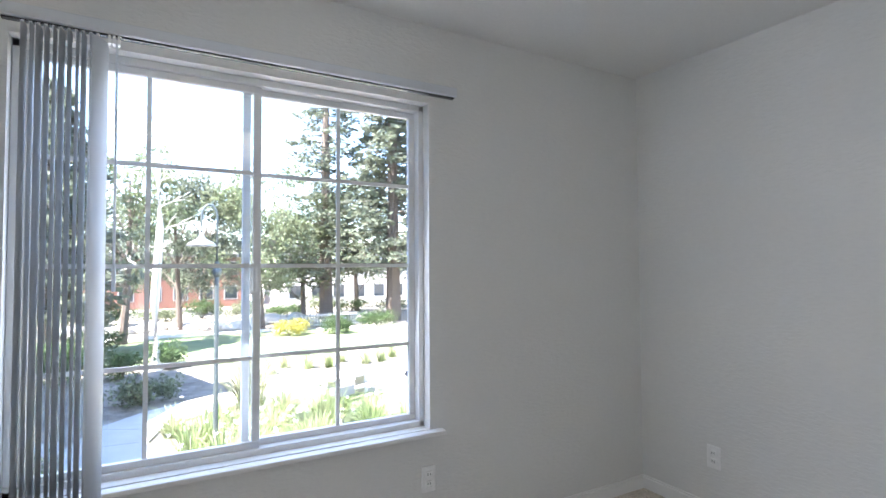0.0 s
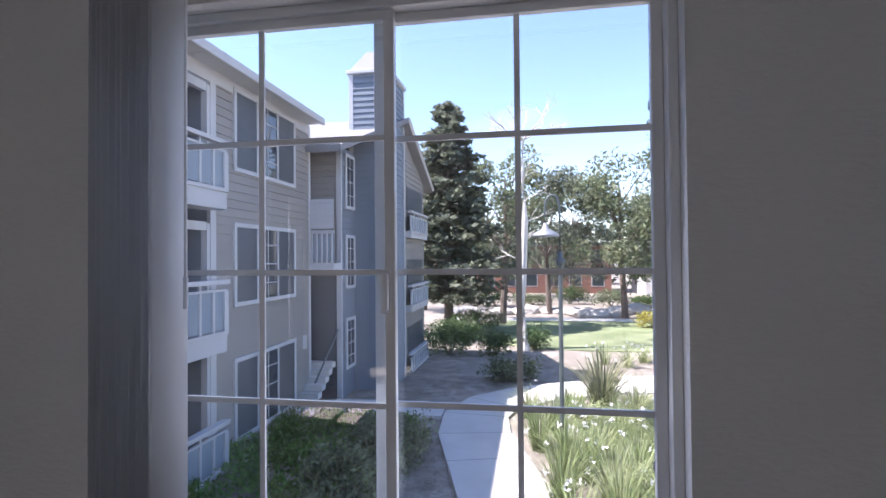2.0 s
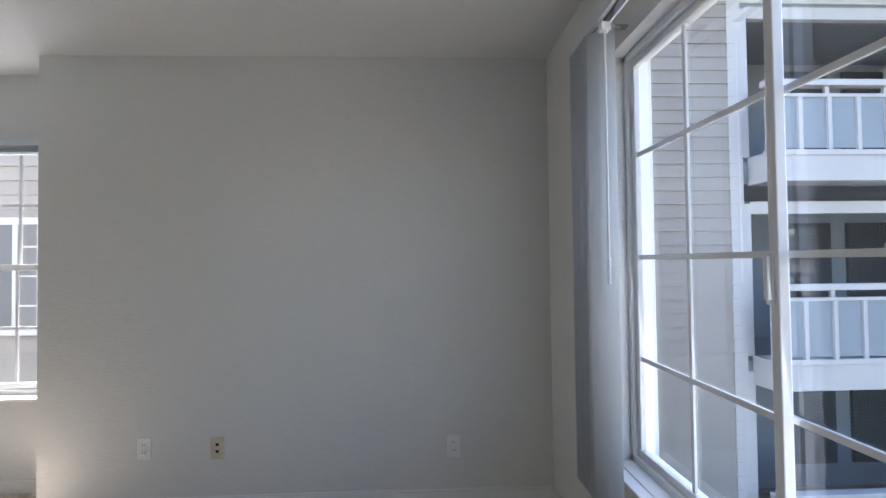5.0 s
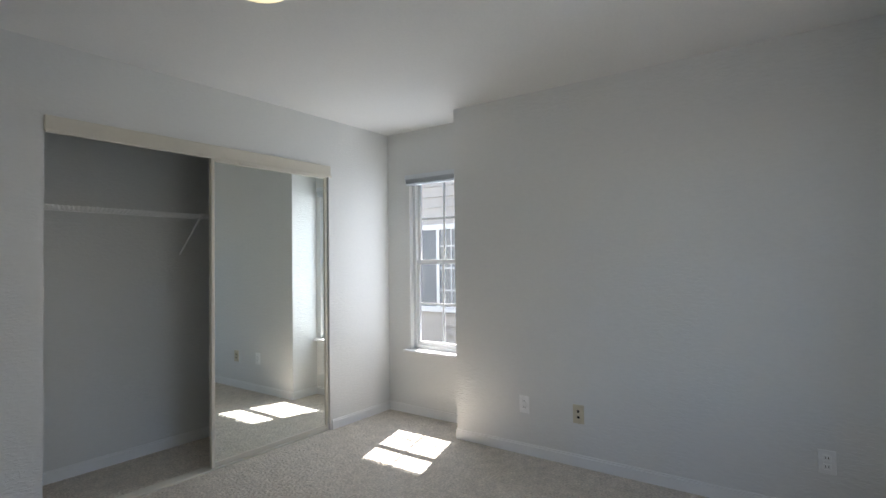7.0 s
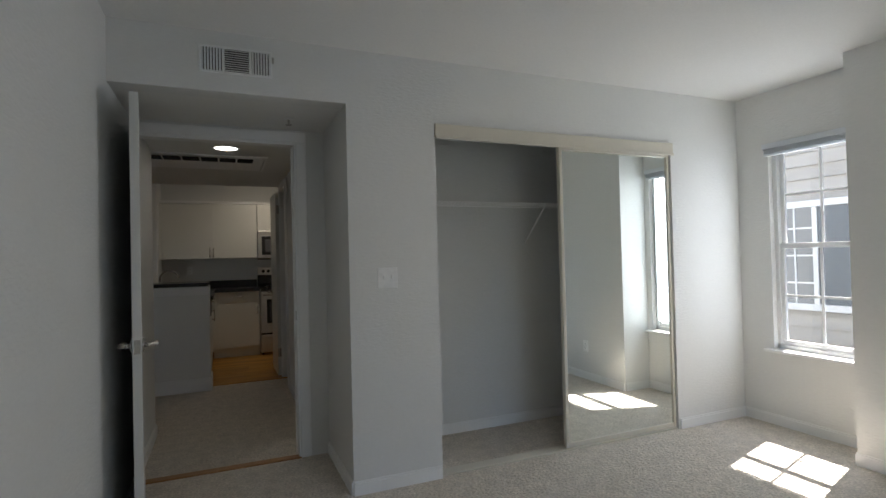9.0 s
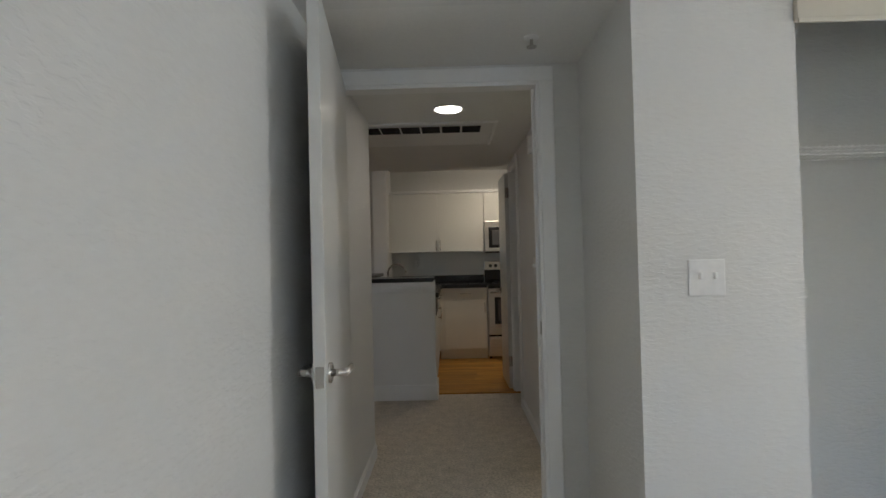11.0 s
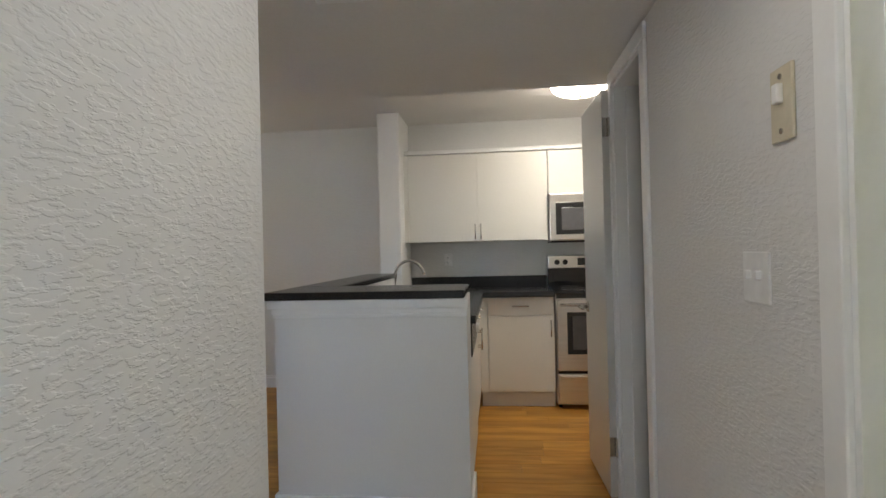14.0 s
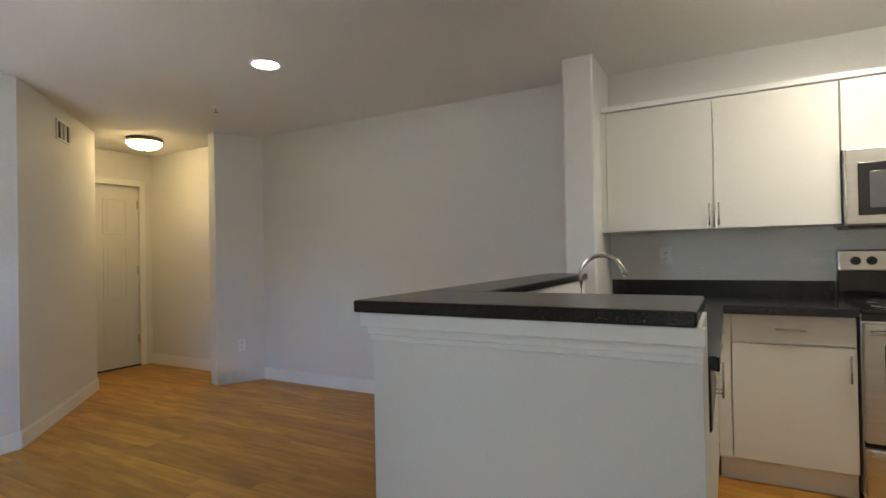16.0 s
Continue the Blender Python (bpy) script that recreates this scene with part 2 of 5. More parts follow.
def solo(name, bm, material, label, category, group="", smooth=False):
    return tagged(finish(name, bm, material, smooth), label, category, group)


def structure(name, bm, material, label="", smooth=False):
    return tagged(finish(name, bm, material, smooth), label, kind="structure")


def wall(name, axis, c0, c1, a0, a1, z0, z1, holes=(), material=None, label=""):
    """A wall between c0 and c1 along its axis ('x' or 'y'), running from a0 to a1, with holes (a0, a1, z0, z1) right through it."""
    av = sorted({a0, a1, *(h[0] for h in holes), *(h[1] for h in holes)})
    zv = sorted({z0, z1, *(h[2] for h in holes), *(h[3] for h in holes)})
    bm = bmesh.new()
    for p, q in zip(av, av[1:]):
        runs = []
        for r, s in zip(zv, zv[1:]):
            if any(h[0] <= (p + q) / 2 <= h[1] and h[2] <= (r + s) / 2 <= h[3] for h in holes):
                continue
            if runs and abs(runs[-1][1] - r) < 1e-6:
                runs[-1][1] = s
            else:
                runs.append([r, s])
        for r, s in runs:
            if axis == "x":
                put(bm, c0, c1, p, q, r, s)
            else:
                put(bm, p, q, c0, c1, r, s)
    return structure(name, bm, material or PAINT, label)

# ---- bedroom: walls, floor, ceiling ----
H = 2.42          # ceiling height
LOW = 2.12        # lowered ceiling over the recess and the hall
XW, XE, XA = -0.515, 3.35, 3.642   # west wall, east wall, window niche
YS = -3.645       # window wall
W0, W1, WZ0, WZ1 = 0.905, 2.425, 0.56, 2.055   # large window's opening
A0, A1, AZ0, AZ1 = -0.86, -0.245, 0.55, 2.04   # niche window's opening
K = 5.30          # back wall of kitchen and living room

wall("wall_south", "y", YS - 0.16, YS, XW - 0.15, XE + 0.45, -0.1, H + 0.1, [(W0, W1, WZ0, WZ1)], label="off-white textured bedroom wall around the large window")
wall("wall_west", "x", XW - 0.15, XW, YS, 0.69, -0.1, H + 0.1, label="off-white textured bedroom wall")
wall("wall_east", "x", XE, XE + 0.42, YS, -0.92, -0.1, H + 0.1, label="off-white textured bedroom wall with three outlets")
wall("wall_niche", "x", XA, XA + 0.13, -0.92, 0.0, -0.1, H + 0.1, [(A0, A1, AZ0, AZ1)], label="off-white wall of the window niche")
structure("wall_north", box(0.595, 1.115, 0.0, 0.69, -0.1, H), PAINT, "off-white wall pier with the light switch")
structure("wall_north_2", box(2.95, XA + 0.13, 0.0, 0.76, -0.1, H + 0.1), PAINT, "off-white wall beside the closet")
structure("wall_north_3", box(XW - 0.15, 0.595, 0.0, 0.12, LOW, H + 0.1), PAINT, "off-white wall over the door recess")
structure("wall_north_4", box(1.115, 2.95, 0.0, 0.12, 2.046, H + 0.1), PAINT, "off-white wall over the closet")
structure("closet_back_wall", box(1.115, 2.95, 0.66, 0.76, -0.1, H), PAINT, "off-white closet back wall")
structure("closet_ceiling", box(1.115, 2.95, 0.12, 0.66, H, H + 0.1), CEIL)
wall("wall_door", "y", 0.69, 0.76, XW - 0.15, 0.595, -0.1, LOW, [(XW, 0.413, -0.1, 2.04)], label="off-white wall around the bedroom door")
structure("ceiling", box(XW, XA, YS, 0.0, H, H + 0.1), CEIL, "off-white textured bedroom ceiling")
structure("recess_ceiling", box(XW, 0.595, 0.12, 0.69, LOW, LOW + 0.1), CEIL, "lowered ceiling of the door recess")
structure("floor", box(XW, XA, YS, 0.66, -0.12, 0.0), CARPET, "beige cut-pile carpet")
structure("door_threshold", box(XW, 0.413, 0.675, 0.735, -0.02, 0.008, bevel=0.004), OAK, "brown oak strip in the doorway")


def baseboard(name, runs, height=0.075, depth=0.013, label="white painted baseboard"):
    """Boards along walls: each run is (x0, y0, x1, y1); the board stands to the left of its direction."""
    bm = bmesh.new()
    for x0, y0, x1, y1 in runs:
        d = Vector((x1 - x0, y1 - y0, 0))
        m = Matrix.Translation((x0, y0, 0)) @ Matrix.Rotation(math.atan2(d.y, d.x), 4, "Z")
        put(bm, 0, d.length, 0.0, depth, 0, height * 0.82, m=m)
        put(bm, 0, d.length, 0.0, depth * 0.6, height * 0.82, height, bevel=0.003, m=m)
    return structure(name, bm, TRIM, label)


baseboard("baseboard", [(XW, 0.69, XW, YS), (XW, YS, XE, YS), (XE, YS, XE, -0.92), (XE, -0.92, XA, -0.92), (XA, -0.92, XA, 0),
                        (XA, 0, 2.965, 0), (1.11, 0, 0.595, 0), (0.595, 0, 0.595, 0.69), (2.95, 0.66, 1.115, 0.66)])

# ---- large bedroom window ----
GY = -3.732       # plane of the glass
win = thing("window_1", "white vinyl sliding window with white grids", "window", (W0, YS, WZ0), kind="structure")
bm = bmesh.new()
for x0, x1, z0, z1 in ((W0, W1, WZ0 - 0.004, WZ0 + 0.024), (W0, W1, WZ1 - 0.028, WZ1), (W0, W0 + 0.026, WZ0, WZ1), (W1 - 0.026, W1, WZ0, WZ1)):
    put(bm, x0, x1, GY - 0.05, GY + 0.032, z0, z1, bevel=0.003)
part("window_frame", bm, VINYL, win)


def quad(*corners):
    """One sheet of glass; it faces the side from which its corners run anticlockwise."""
    bm = bmesh.new()
    bm.faces.new([bm.verts.new(c) for c in corners])
    return bm


def sash(name, x0, x1, y, xm, w=0.03):
    s = part(name, box(x0, x1, y - 0.012, y + 0.012, WZ0 + 0.024, WZ0 + 0.05, bevel=0.003), VINYL, win)
    rails = bmesh.new()
    put(rails, x0, x1, y - 0.012, y + 0.012, WZ1 - 0.056, WZ1 - 0.028, bevel=0.003)
    part("top_rail", rails, VINYL, s)
    part("stile", box(x0, x0 + w, y - 0.0125, y + 0.0125, WZ0 + 0.05, WZ1 - 0.056, bevel=0.003), VINYL, s)
    part("stile", box(x1 - w, x1, y - 0.0125, y + 0.0125, WZ0 + 0.05, WZ1 - 0.056, bevel=0.003), VINYL, s)
    part("muntin", box(xm - 0.008, xm + 0.008, y - 0.004, y + 0.004, WZ0 + 0.05, WZ1 - 0.056), VINYL, s)
    for z in (0.936, 1.303, 1.675):
        part("muntin", box(x0 + w, x1 - w, y - 0.0045, y + 0.0045, z - 0.008, z + 0.008), VINYL, s)
    g = part("pane", quad((x1 - w + 0.004, y - 0.007, WZ0 + 0.045), (x0 + w - 0.004, y - 0.007, WZ0 + 0.045), (x0 + w - 0.004, y - 0.007, WZ1 - 0.05), (x1 - w + 0.004, y - 0.007, WZ1 - 0.05)), GLASS, s)
    g.visible_shadow = False
    return s


sash("fixed_sash", W0 + 0.026, 1.70, GY - 0.022, 1.302, 0.03)
sash("sliding_sash", 1.634, W1 - 0.026, GY + 0.006, 2.03, 0.03)
bm = box(1.652, 1.668, GY + 0.018, GY + 0.032, 1.20, 1.30, bevel=0.004)
put(bm, 1.646, 1.674, GY + 0.016, GY + 0.022, 1.19, 1.31, bevel=0.002)
part("latch", bm, VINYL, win)
for z in (0.79, 1.74):
    part("screen_clip", box(W0 + 0.024, W0 + 0.055, GY - 0.06, GY - 0.04, z - 0.012, z + 0.012, bevel=0.003), BLACK, win, "small black screen clip")
bm = box(W0 - 0.065, W1 + 0.065, YS - 0.09, YS + 0.045, WZ0 - 0.024, WZ0 - 0.004, bevel=0.005)
part("window_sill", bm, TRIM, win, "white painted window stool")

# vertical blinds, drawn aside
rail = thing("vertical_blind", "white vertical blind slats stacked at the window's end", "blind", (2.3, YS, 2.06))
bm = box(0.838, 2.425, YS + 0.098, YS + 0.148, 2.052, 2.092, bevel=0.004)
part("headrail", bm, BLIND, rail)
part("track", box(0.846, 2.418, YS + 0.113, YS + 0.133, 2.046, 2.053), BLACK, rail, "dark slot under the rail")
for k in range(3):
    part("wall_bracket", box(0.98 + 0.63 * k, 1.01 + 0.63 * k, YS, YS + 0.104, 2.088, 2.096, bevel=0.002), NICKEL, rail)


def slat(x, turn, z0=0.522, z1=2.034, w=0.088):
    bm = bmesh.new()
    cols = []
    for k in range(7):
        u = k / 6 - 0.5
        cols.append((u * w, 0.007 * (1 - 4 * u * u)))
    m = Matrix.Translation((x, YS + 0.123, 0)) @ Matrix.Rotation(radians(turn), 4, "Z")
    rows = [[bm.verts.new(m @ Vector((a, b + o, z))) for a, b in cols] for o in (0, 0.0012) for z in (z0, z1)]
    for lo, hi in ((rows[0], rows[1]), (rows[2], rows[3])):
        for k in range(6):
            bm.faces.new((lo[k], lo[k + 1], hi[k + 1], hi[k]))
    for a, b in ((rows[0], rows[2]), (rows[1], rows[3])):
        for k in range(6):
            bm.faces.new((a[k], a[k + 1], b[k + 1], b[k]))
    bmesh.ops.recalc_face_normals(bm, faces=bm.faces)
    return bm


for k in range(10):
    part("slat", slat(2.366 - 0.019 * k, 90 + 4 * math.sin(k * 2.1)), BLIND, rail, smooth=True)
part("slat", slat(2.170, 63), BLIND, rail, smooth=True)
for k in range(11):
    x = 2.366 - 0.019 * k
    part("carrier", box(x - 0.004, x + 0.004, YS + 0.112, YS + 0.134, 2.03, 2.048), PLATE, rail)
for k in range(3):
    x = 2.145 - 0.013 * k
    part("carrier", box(x - 0.0035, x + 0.0035, YS + 0.108, YS + 0.138, 2.022, 2.049), PLATE, rail)
part("wand", tube([(2.124, YS + 0.126, 2.03), (2.123, YS + 0.127, 1.30), (2.123, YS + 0.127, 1.298), (2.123, YS + 0.127, 1.22)], [0.004, 0.004, 0.006, 0.006], 8), BLIND, rail)

# ---- niche window ----
nw = thing("window_2", "white vinyl single-hung window with white grids", "window", (XA, -0.55, AZ0), kind="structure")
GX = XA + 0.062
bm = bmesh.new()
for y0, y1, z0, z1 in ((A0, A1, AZ0 - 0.004, AZ0 + 0.03), (A0, A1, AZ1 - 0.03, AZ1), (A0, A0 + 0.03, AZ0, AZ1), (A1 - 0.03, A1, AZ0, AZ1)):
    put(bm, GX - 0.02, GX + 0.05, y0, y1, z0, z1, bevel=0.003)
part("window_frame", bm, VINYL, nw)
for name, x, z0, z1, zm in (("lower_sash", GX, AZ0 + 0.03, 1.31, 0.935), ("upper_sash", GX + 0.024, 1.275, AZ1 - 0.03, 1.66)):
    s = part(name, box(x - 0.011, x + 0.011, A0 + 0.03, A1 - 0.03, z0, z0 + 0.035, bevel=0.003), VINYL, nw)
    part("top_rail", box(x - 0.011, x + 0.011, A0 + 0.03, A1 - 0.03, z1 - 0.035, z1, bevel=0.003), VINYL, s)
    for y in (A0 + 0.03, A1 - 0.06):
        part("stile", box(x - 0.0115, x + 0.0115, y, y + 0.03, z0 + 0.035, z1 - 0.035, bevel=0.003), VINYL, s)
    part("muntin", box(x - 0.004, x + 0.004, -0.5605, -0.5445, z0 + 0.035, z1 - 0.035), VINYL, s)
    part("muntin", box(x - 0.0045, x + 0.0045, A0 + 0.06, A1 - 0.06, zm - 0.008, zm + 0.008), VINYL, s)
    g = part("pane", quad((x + 0.007, A1 - 0.055, z0 + 0.03), (x + 0.007, A0 + 0.055, z0 + 0.03), (x + 0.007, A0 + 0.055, z1 - 0.03), (x + 0.007, A1 - 0.055, z1 - 0.03)), GLASS, s)
    g.visible_shadow = False
bm = box(XA - 0.05, XA + 0.045, A0 - 0.05, A1 + 0.05, AZ0 - 0.024, AZ0 - 0.004, bevel=0.005)
part("window_sill", bm, TRIM, nw, "white painted window stool")
mb = thing("mini_blind", "raised white horizontal blind under its headrail", "blind", (XA, -0.55, 1.95))
part("headrail", box(XA - 0.04, XA - 0.002, A0 - 0.012, A1 + 0.02, 1.995, 2.035, bevel=0.003), BLIND, mb)
for k in range(9):
    part("slat", box(XA - 0.036, XA - 0.008, A0 - 0.006, A1 + 0.012, 1.962 + 0.0036 * k, 1.964 + 0.0036 * k), BLIND, mb)
part("bottom_rail", box(XA - 0.034, XA - 0.01, A0 - 0.006, A1 + 0.012, 1.944, 1.958, bevel=0.003), BLIND, mb)
# Unseen slab, added to keep high sun off the upper sash.
structure("overhang", box(XA + 0.13, XA + 0.60, -3.0, 2.0, 2.5, 2.7), TRIM, "unseen slab added outside to shorten the niche window's sun patch")

# Unseen outer walls, added pale to bounce sun onto the wing opposite.
for k, (y0, y1, z0, z1) in enumerate(((YS - 0.16, 8.0, -3.1, -0.14), (YS - 0.16, 8.0, H + 0.28, 5.3), (0.76, 8.0, -0.14, H + 0.07))):
    structure("facade" + ("_%d" % (k + 1) if k else ""), box(XA - 0.28, XA + 0.13, y0, y1, z0, z1), SMOOTH, "unseen pale house wall added to bounce sunlight")

# ---- closet ----
cl = thing("closet_header", "beige metal track cover over the closet", "track", (2.0, 0, 2.0))
bm = box(1.11, 2.955, -0.022, 0.0, 1.968, 2.048, bevel=0.004)
put(bm, 1.11, 2.955, -0.03, -0.02, 1.958, 1.975, bevel=0.003)
part("fascia", bm, ALU, cl)
part("upper_track", box(1.118, 2.947, 0.004, 0.1, 2.02, 2.044), ALU, cl)
solo("floor_track", box(1.118, 2.947, 0.005, 0.09, 0.0, 0.012, bevel=0.003), ALU, "beige metal closet door track on the carpet", "track")


def mirror_door(x0, x1, y, label):
    d = thing("mirror_door", label, "mirror", ((x0 + x1) / 2, y, 0.013), group="closet doors")
    part("mirror_pane", box(x0 + 0.02, x1 - 0.02, y - 0.004, y + 0.004, 0.045, 1.955), MIRROR, d)
    for a, b in ((x0, x0 + 0.024), (x1 - 0.024, x1)):
        part("stile", box(a, b, y - 0.014, y + 0.014, 0.014, 1.985, bevel=0.004), ALU, d)
    part("bottom_rail", box(x0 + 0.024, x1 - 0.024, y - 0.013, y + 0.013, 0.014, 0.046, bevel=0.004), ALU, d)
    part("top_rail", box(x0 + 0.024, x1 - 0.024, y - 0.013, y + 0.013, 1.953, 1.985, bevel=0.004), ALU, d)
    return d


mirror_door(1.992, 2.945, 0.028, "sliding mirror door in a beige metal frame")
mirror_door(2.02, 2.947, 0.072, "second mirror door pushed behind the first")
ws = thing("closet_shelf", "white wire closet shelf with a hanging rail", "shelf", (2.0, 0.5, 1.63))
for k in range(5):
    part("long_wire", tube([(1.118, 0.66 - 0.075 * k, 1.64), (2.947, 0.66 - 0.075 * k, 1.64)], 0.003, 6), PLATE, ws)
part("front_wire", tube([(1.118, 0.35, 1.61), (2.947, 0.35, 1.61)], 0.004, 6), PLATE, ws)
bm = bmesh.new()
for k in range(72):
    x = 1.13 + 0.025 * k
    put(bm, x, x + 0.003, 0.35, 0.655, 1.6405, 1.6435)
tagged(part("cross_wires", bm, PLATE, ws), kind="stuff")
part("brace", tube([(2.12, 0.36, 1.635), (2.12, 0.655, 1.37)], 0.006, 6), PLATE, ws)

# ---- plates, vent and lamp of the bedroom ----


def duplex(name, at, facing, label, material=PLATE, kind="outlet", group="wall outlets"):
    """A wall plate at a point, facing a compass turn (0: towards -y)."""
    e = thing(name, label, "outlet" if kind != "switch" else "light switch", at, group)
    m = Matrix.Translation(at) @ Matrix.Rotation(radians(facing), 4, "Z")
    wide = 0.116 if kind == "switch" else 0.072
    part("plate", box(-wide / 2, wide / 2, -0.007, 0, -0.058, 0.058, bevel=0.003, m=m), material, e)
    if kind == "switch":
        for dx in (-0.023, 0.023):
            part("toggle", box(dx - 0.005, dx + 0.005, -0.02, -0.006, -0.004, 0.016, bevel=0.002, m=m), material, e)
    elif kind == "jack":
        for dz in (-0.018, 0.018):
            part("jack", box(-0.008, 0.008, -0.0085, -0.006, dz - 0.007, dz + 0.007, m=m), BLACK, e)
    else:
        for dz in (-0.021, 0.021):
            f = part("socket", box(-0.017, 0.017, -0.0095, -0.006, dz - 0.014, dz + 0.014, bevel=0.003, m=m), material, e)
            for dx in (-0.006, 0.006):
                part("slot", box(dx - 0.0012, dx + 0.0012, -0.0102, -0.009, dz - 0.004, dz + 0.006, m=m), BLACK, f)
    return e


duplex("wall_outlet", (XE, -1.471, 0.332), -90, "white duplex outlet low on the east wall")
duplex("wall_jack", (XE, -1.848, 0.326), -90, "ivory cable and phone jack plate on the wall", IVORY, "jack")
duplex("wall_outlet", (XE, -3.10, 0.30), -90, "white duplex outlet near the window wall")
duplex("wall_outlet", (0.915, YS, 0.34), 180, "white duplex outlet under the large window")
duplex("light_switch", (0.808, 0.0, 1.162), 0, "white two-gang switch plate beside the closet", kind="switch", group="")
duplex("wall_outlet", (XW, -3.2, 0.31), 90, "white duplex outlet on the west wall")

vent = thing("wall_vent", "white three-way supply vent over the door recess", "vent", (0.045, 0, 2.21))
V0, V1, VZ0, VZ1 = -0.128, 0.216, 2.21, 2.345
part("backing", box(V0 + 0.01, V1 - 0.01, -0.004, -0.001, VZ0 + 0.01, VZ1 - 0.01), SHADOWBOX, vent)
bm = bmesh.new()
for x0, x1, z0, z1 in ((V0, V1, VZ0, VZ0 + 0.011), (V0, V1, VZ1 - 0.011, VZ1), (V0, V0 + 0.011, VZ0, VZ1), (V1 - 0.011, V1, VZ0, VZ1), (-0.022, -0.01, VZ0, VZ1), (0.104, 0.116, VZ0, VZ1)):
    put(bm, x0, x1, -0.012, 0, z0, z1, bevel=0.002)
part("frame", bm, TRIM, vent)
for k in range(10):
    z = VZ0 + 0.018 + 0.0112 * k
    part("slat", box(-0.01, 0.104, -0.0055, 0.0055, -0.0007, 0.0007, m=Matrix.Translation((0, -0.007, z)) @ Matrix.Rotation(radians(35), 4, "X")), TRIM, vent)
for x0, n, a in ((V0 + 0.016, 7, 44), (0.122, 7, -44)):
    for k in range(n):
        part("slat", box(-0.006, 0.006, -0.0007, 0.0007, VZ0 + 0.011, VZ1 - 0.011, m=Matrix.Translation((x0 + 0.0135 * k, -0.007, 0)) @ Matrix.Rotation(radians(a), 4, "Z")), TRIM, vent)
part("lever", box(V1 - 0.002, V1 + 0.008, -0.02, -0.004, 2.285, 2.315, bevel=0.002), NICKEL, vent)


def flush_lamp(name, x, y, z, r, material, label, rim=BRONZE):
    e = thing(name, label, "ceiling light", (x, y, z))
    part("canopy", lathe([(r * 1.02, z), (r * 1.06, z - 0.015), (r * 1.04, z - 0.035), (r * 0.98, z - 0.04)], 40, Matrix.Translation((x, y, 0))), rim, e, smooth=True)
    prof = [(r * math.cos(a), z - 0.038 - 0.075 * math.sin(a)) for a in [radians(10 * k) for k in range(9)]] + [(r * 0.06, z - 0.1135)]
    part("glass_bowl", lathe(prof, 40, Matrix.Translation((x, y, 0))), material, e, "glowing frosted glass bowl", smooth=True)
    part("finial", lathe([(0.012, z - 0.11), (0.014, z - 0.12), (0.004, z - 0.13)], 12, Matrix.Translation((x, y, 0))), rim, e)
    return e


flush_lamp("bedroom_ceiling_lamp", 1.36, -1.41, H, 0.155, LITWARM, "flush ceiling lamp with a warm lit bowl", NICKEL)

# ---- bedroom door and its frame ----
fr = thing("door_1", "white painted bedroom door frame", "door frame", (0, 0.69, 0), kind="structure")
for y0, y1 in ((0.676, 0.692), (0.758, 0.774)):
    part("casing", box(0.413, 0.478, y0, y1, 0, 2.04, bevel=0.004), TRIM, fr)
for y0, y1 in ((0.676, 0.692), (0.758, 0.774)):
    part("head_casing", box(-0.513, 0.478, y0, y1, 2.04, 2.105, bevel=0.004), TRIM, fr)
for x0, x1 in ((-0.515, -0.503), (0.401, 0.417)):
    part("jamb", box(x0, x1, 0.685, 0.765, 0.0, 2.035), TRIM, fr)
part("stop", box(0.389, 0.403, 0.735, 0.76, 0.0, 2.02), TRIM, fr)
part("head_jamb", box(-0.515, 0.417, 0.685, 0.765, 2.024, 2.044), TRIM, fr)
part("strike_plate", box(0.398, 0.4025, 0.70, 0.73, 0.885, 0.945, bevel=0.001), NICKEL, fr, "satin steel strike plate")


def lever_knob(at, along, out, parent):
    """A lever handle; along: the way the lever points, out: away from the door."""
    a, o, p = Vector(along), Vector(out), Vector(at)
    k = tube([p, p + o * 0.008], 0.03, 18)
    tube([p + o * 0.008, p + o * 0.05], 0.011, 12, k)
    tube([p + o * 0.048, p + o * 0.052 + a * 0.03, p + o * 0.05 + a * 0.075, p + o * 0.046 + a * 0.105], [0.011, 0.0105, 0.009, 0.007], 12, k)
    return part("lever_handle", k, NICKEL, parent, "polished lever handle", smooth=True)


leaf = thing("bedroom_door", "white flush bedroom door standing open into the room", "door", (-0.48, 0.69, 0.02))
turn = Matrix.Translation((-0.466, 0.68, 0)) @ Matrix.Rotation(radians(6.8), 4, "Z")
part("panel", box(-0.036, 0.0, -0.89, 0.0, 0.012, 2.022, bevel=0.002, m=turn), DOORP, leaf)
lever_knob(turn @ Vector((0, -0.825, 0.915)), (0, 1, 0), (1, 0, 0), leaf)
lever_knob(turn @ Vector((-0.036, -0.825, 0.915)), (0, 1, 0), (-1, 0, 0), leaf)
part("latch_plate", box(-0.03, -0.006, -0.8915, -0.889, 0.885, 0.945, m=turn), NICKEL, leaf)
for z in (0.25, 1.05, 1.8):
    part("hinge", tube([(-0.472, 0.684, z), (-0.472, 0.684, z + 0.09)], 0.006, 8), TRIM, leaf)

# ---- hall, bath, kitchen and living room: walls, floors, ceilings ----
HE = 0.56         # hall's east wall
LS = 1.63        # living room's south wall
structure("hall_wall_west", box(XW - 0.12, XW, 0.76, LS, -0.1, LOW), HALLPAINT, "off-white knockdown-textured hall wall")
wall("hall_wall_east", "x", HE, HE + 0.11, 0.76, 3.24, -0.1, LOW + 0.02, [(0.86, 1.50, -0.1, 2.04), (2.665, 3.165, -0.1, 2.04)], HALLPAINT, label="off-white textured hall wall with two doorways")
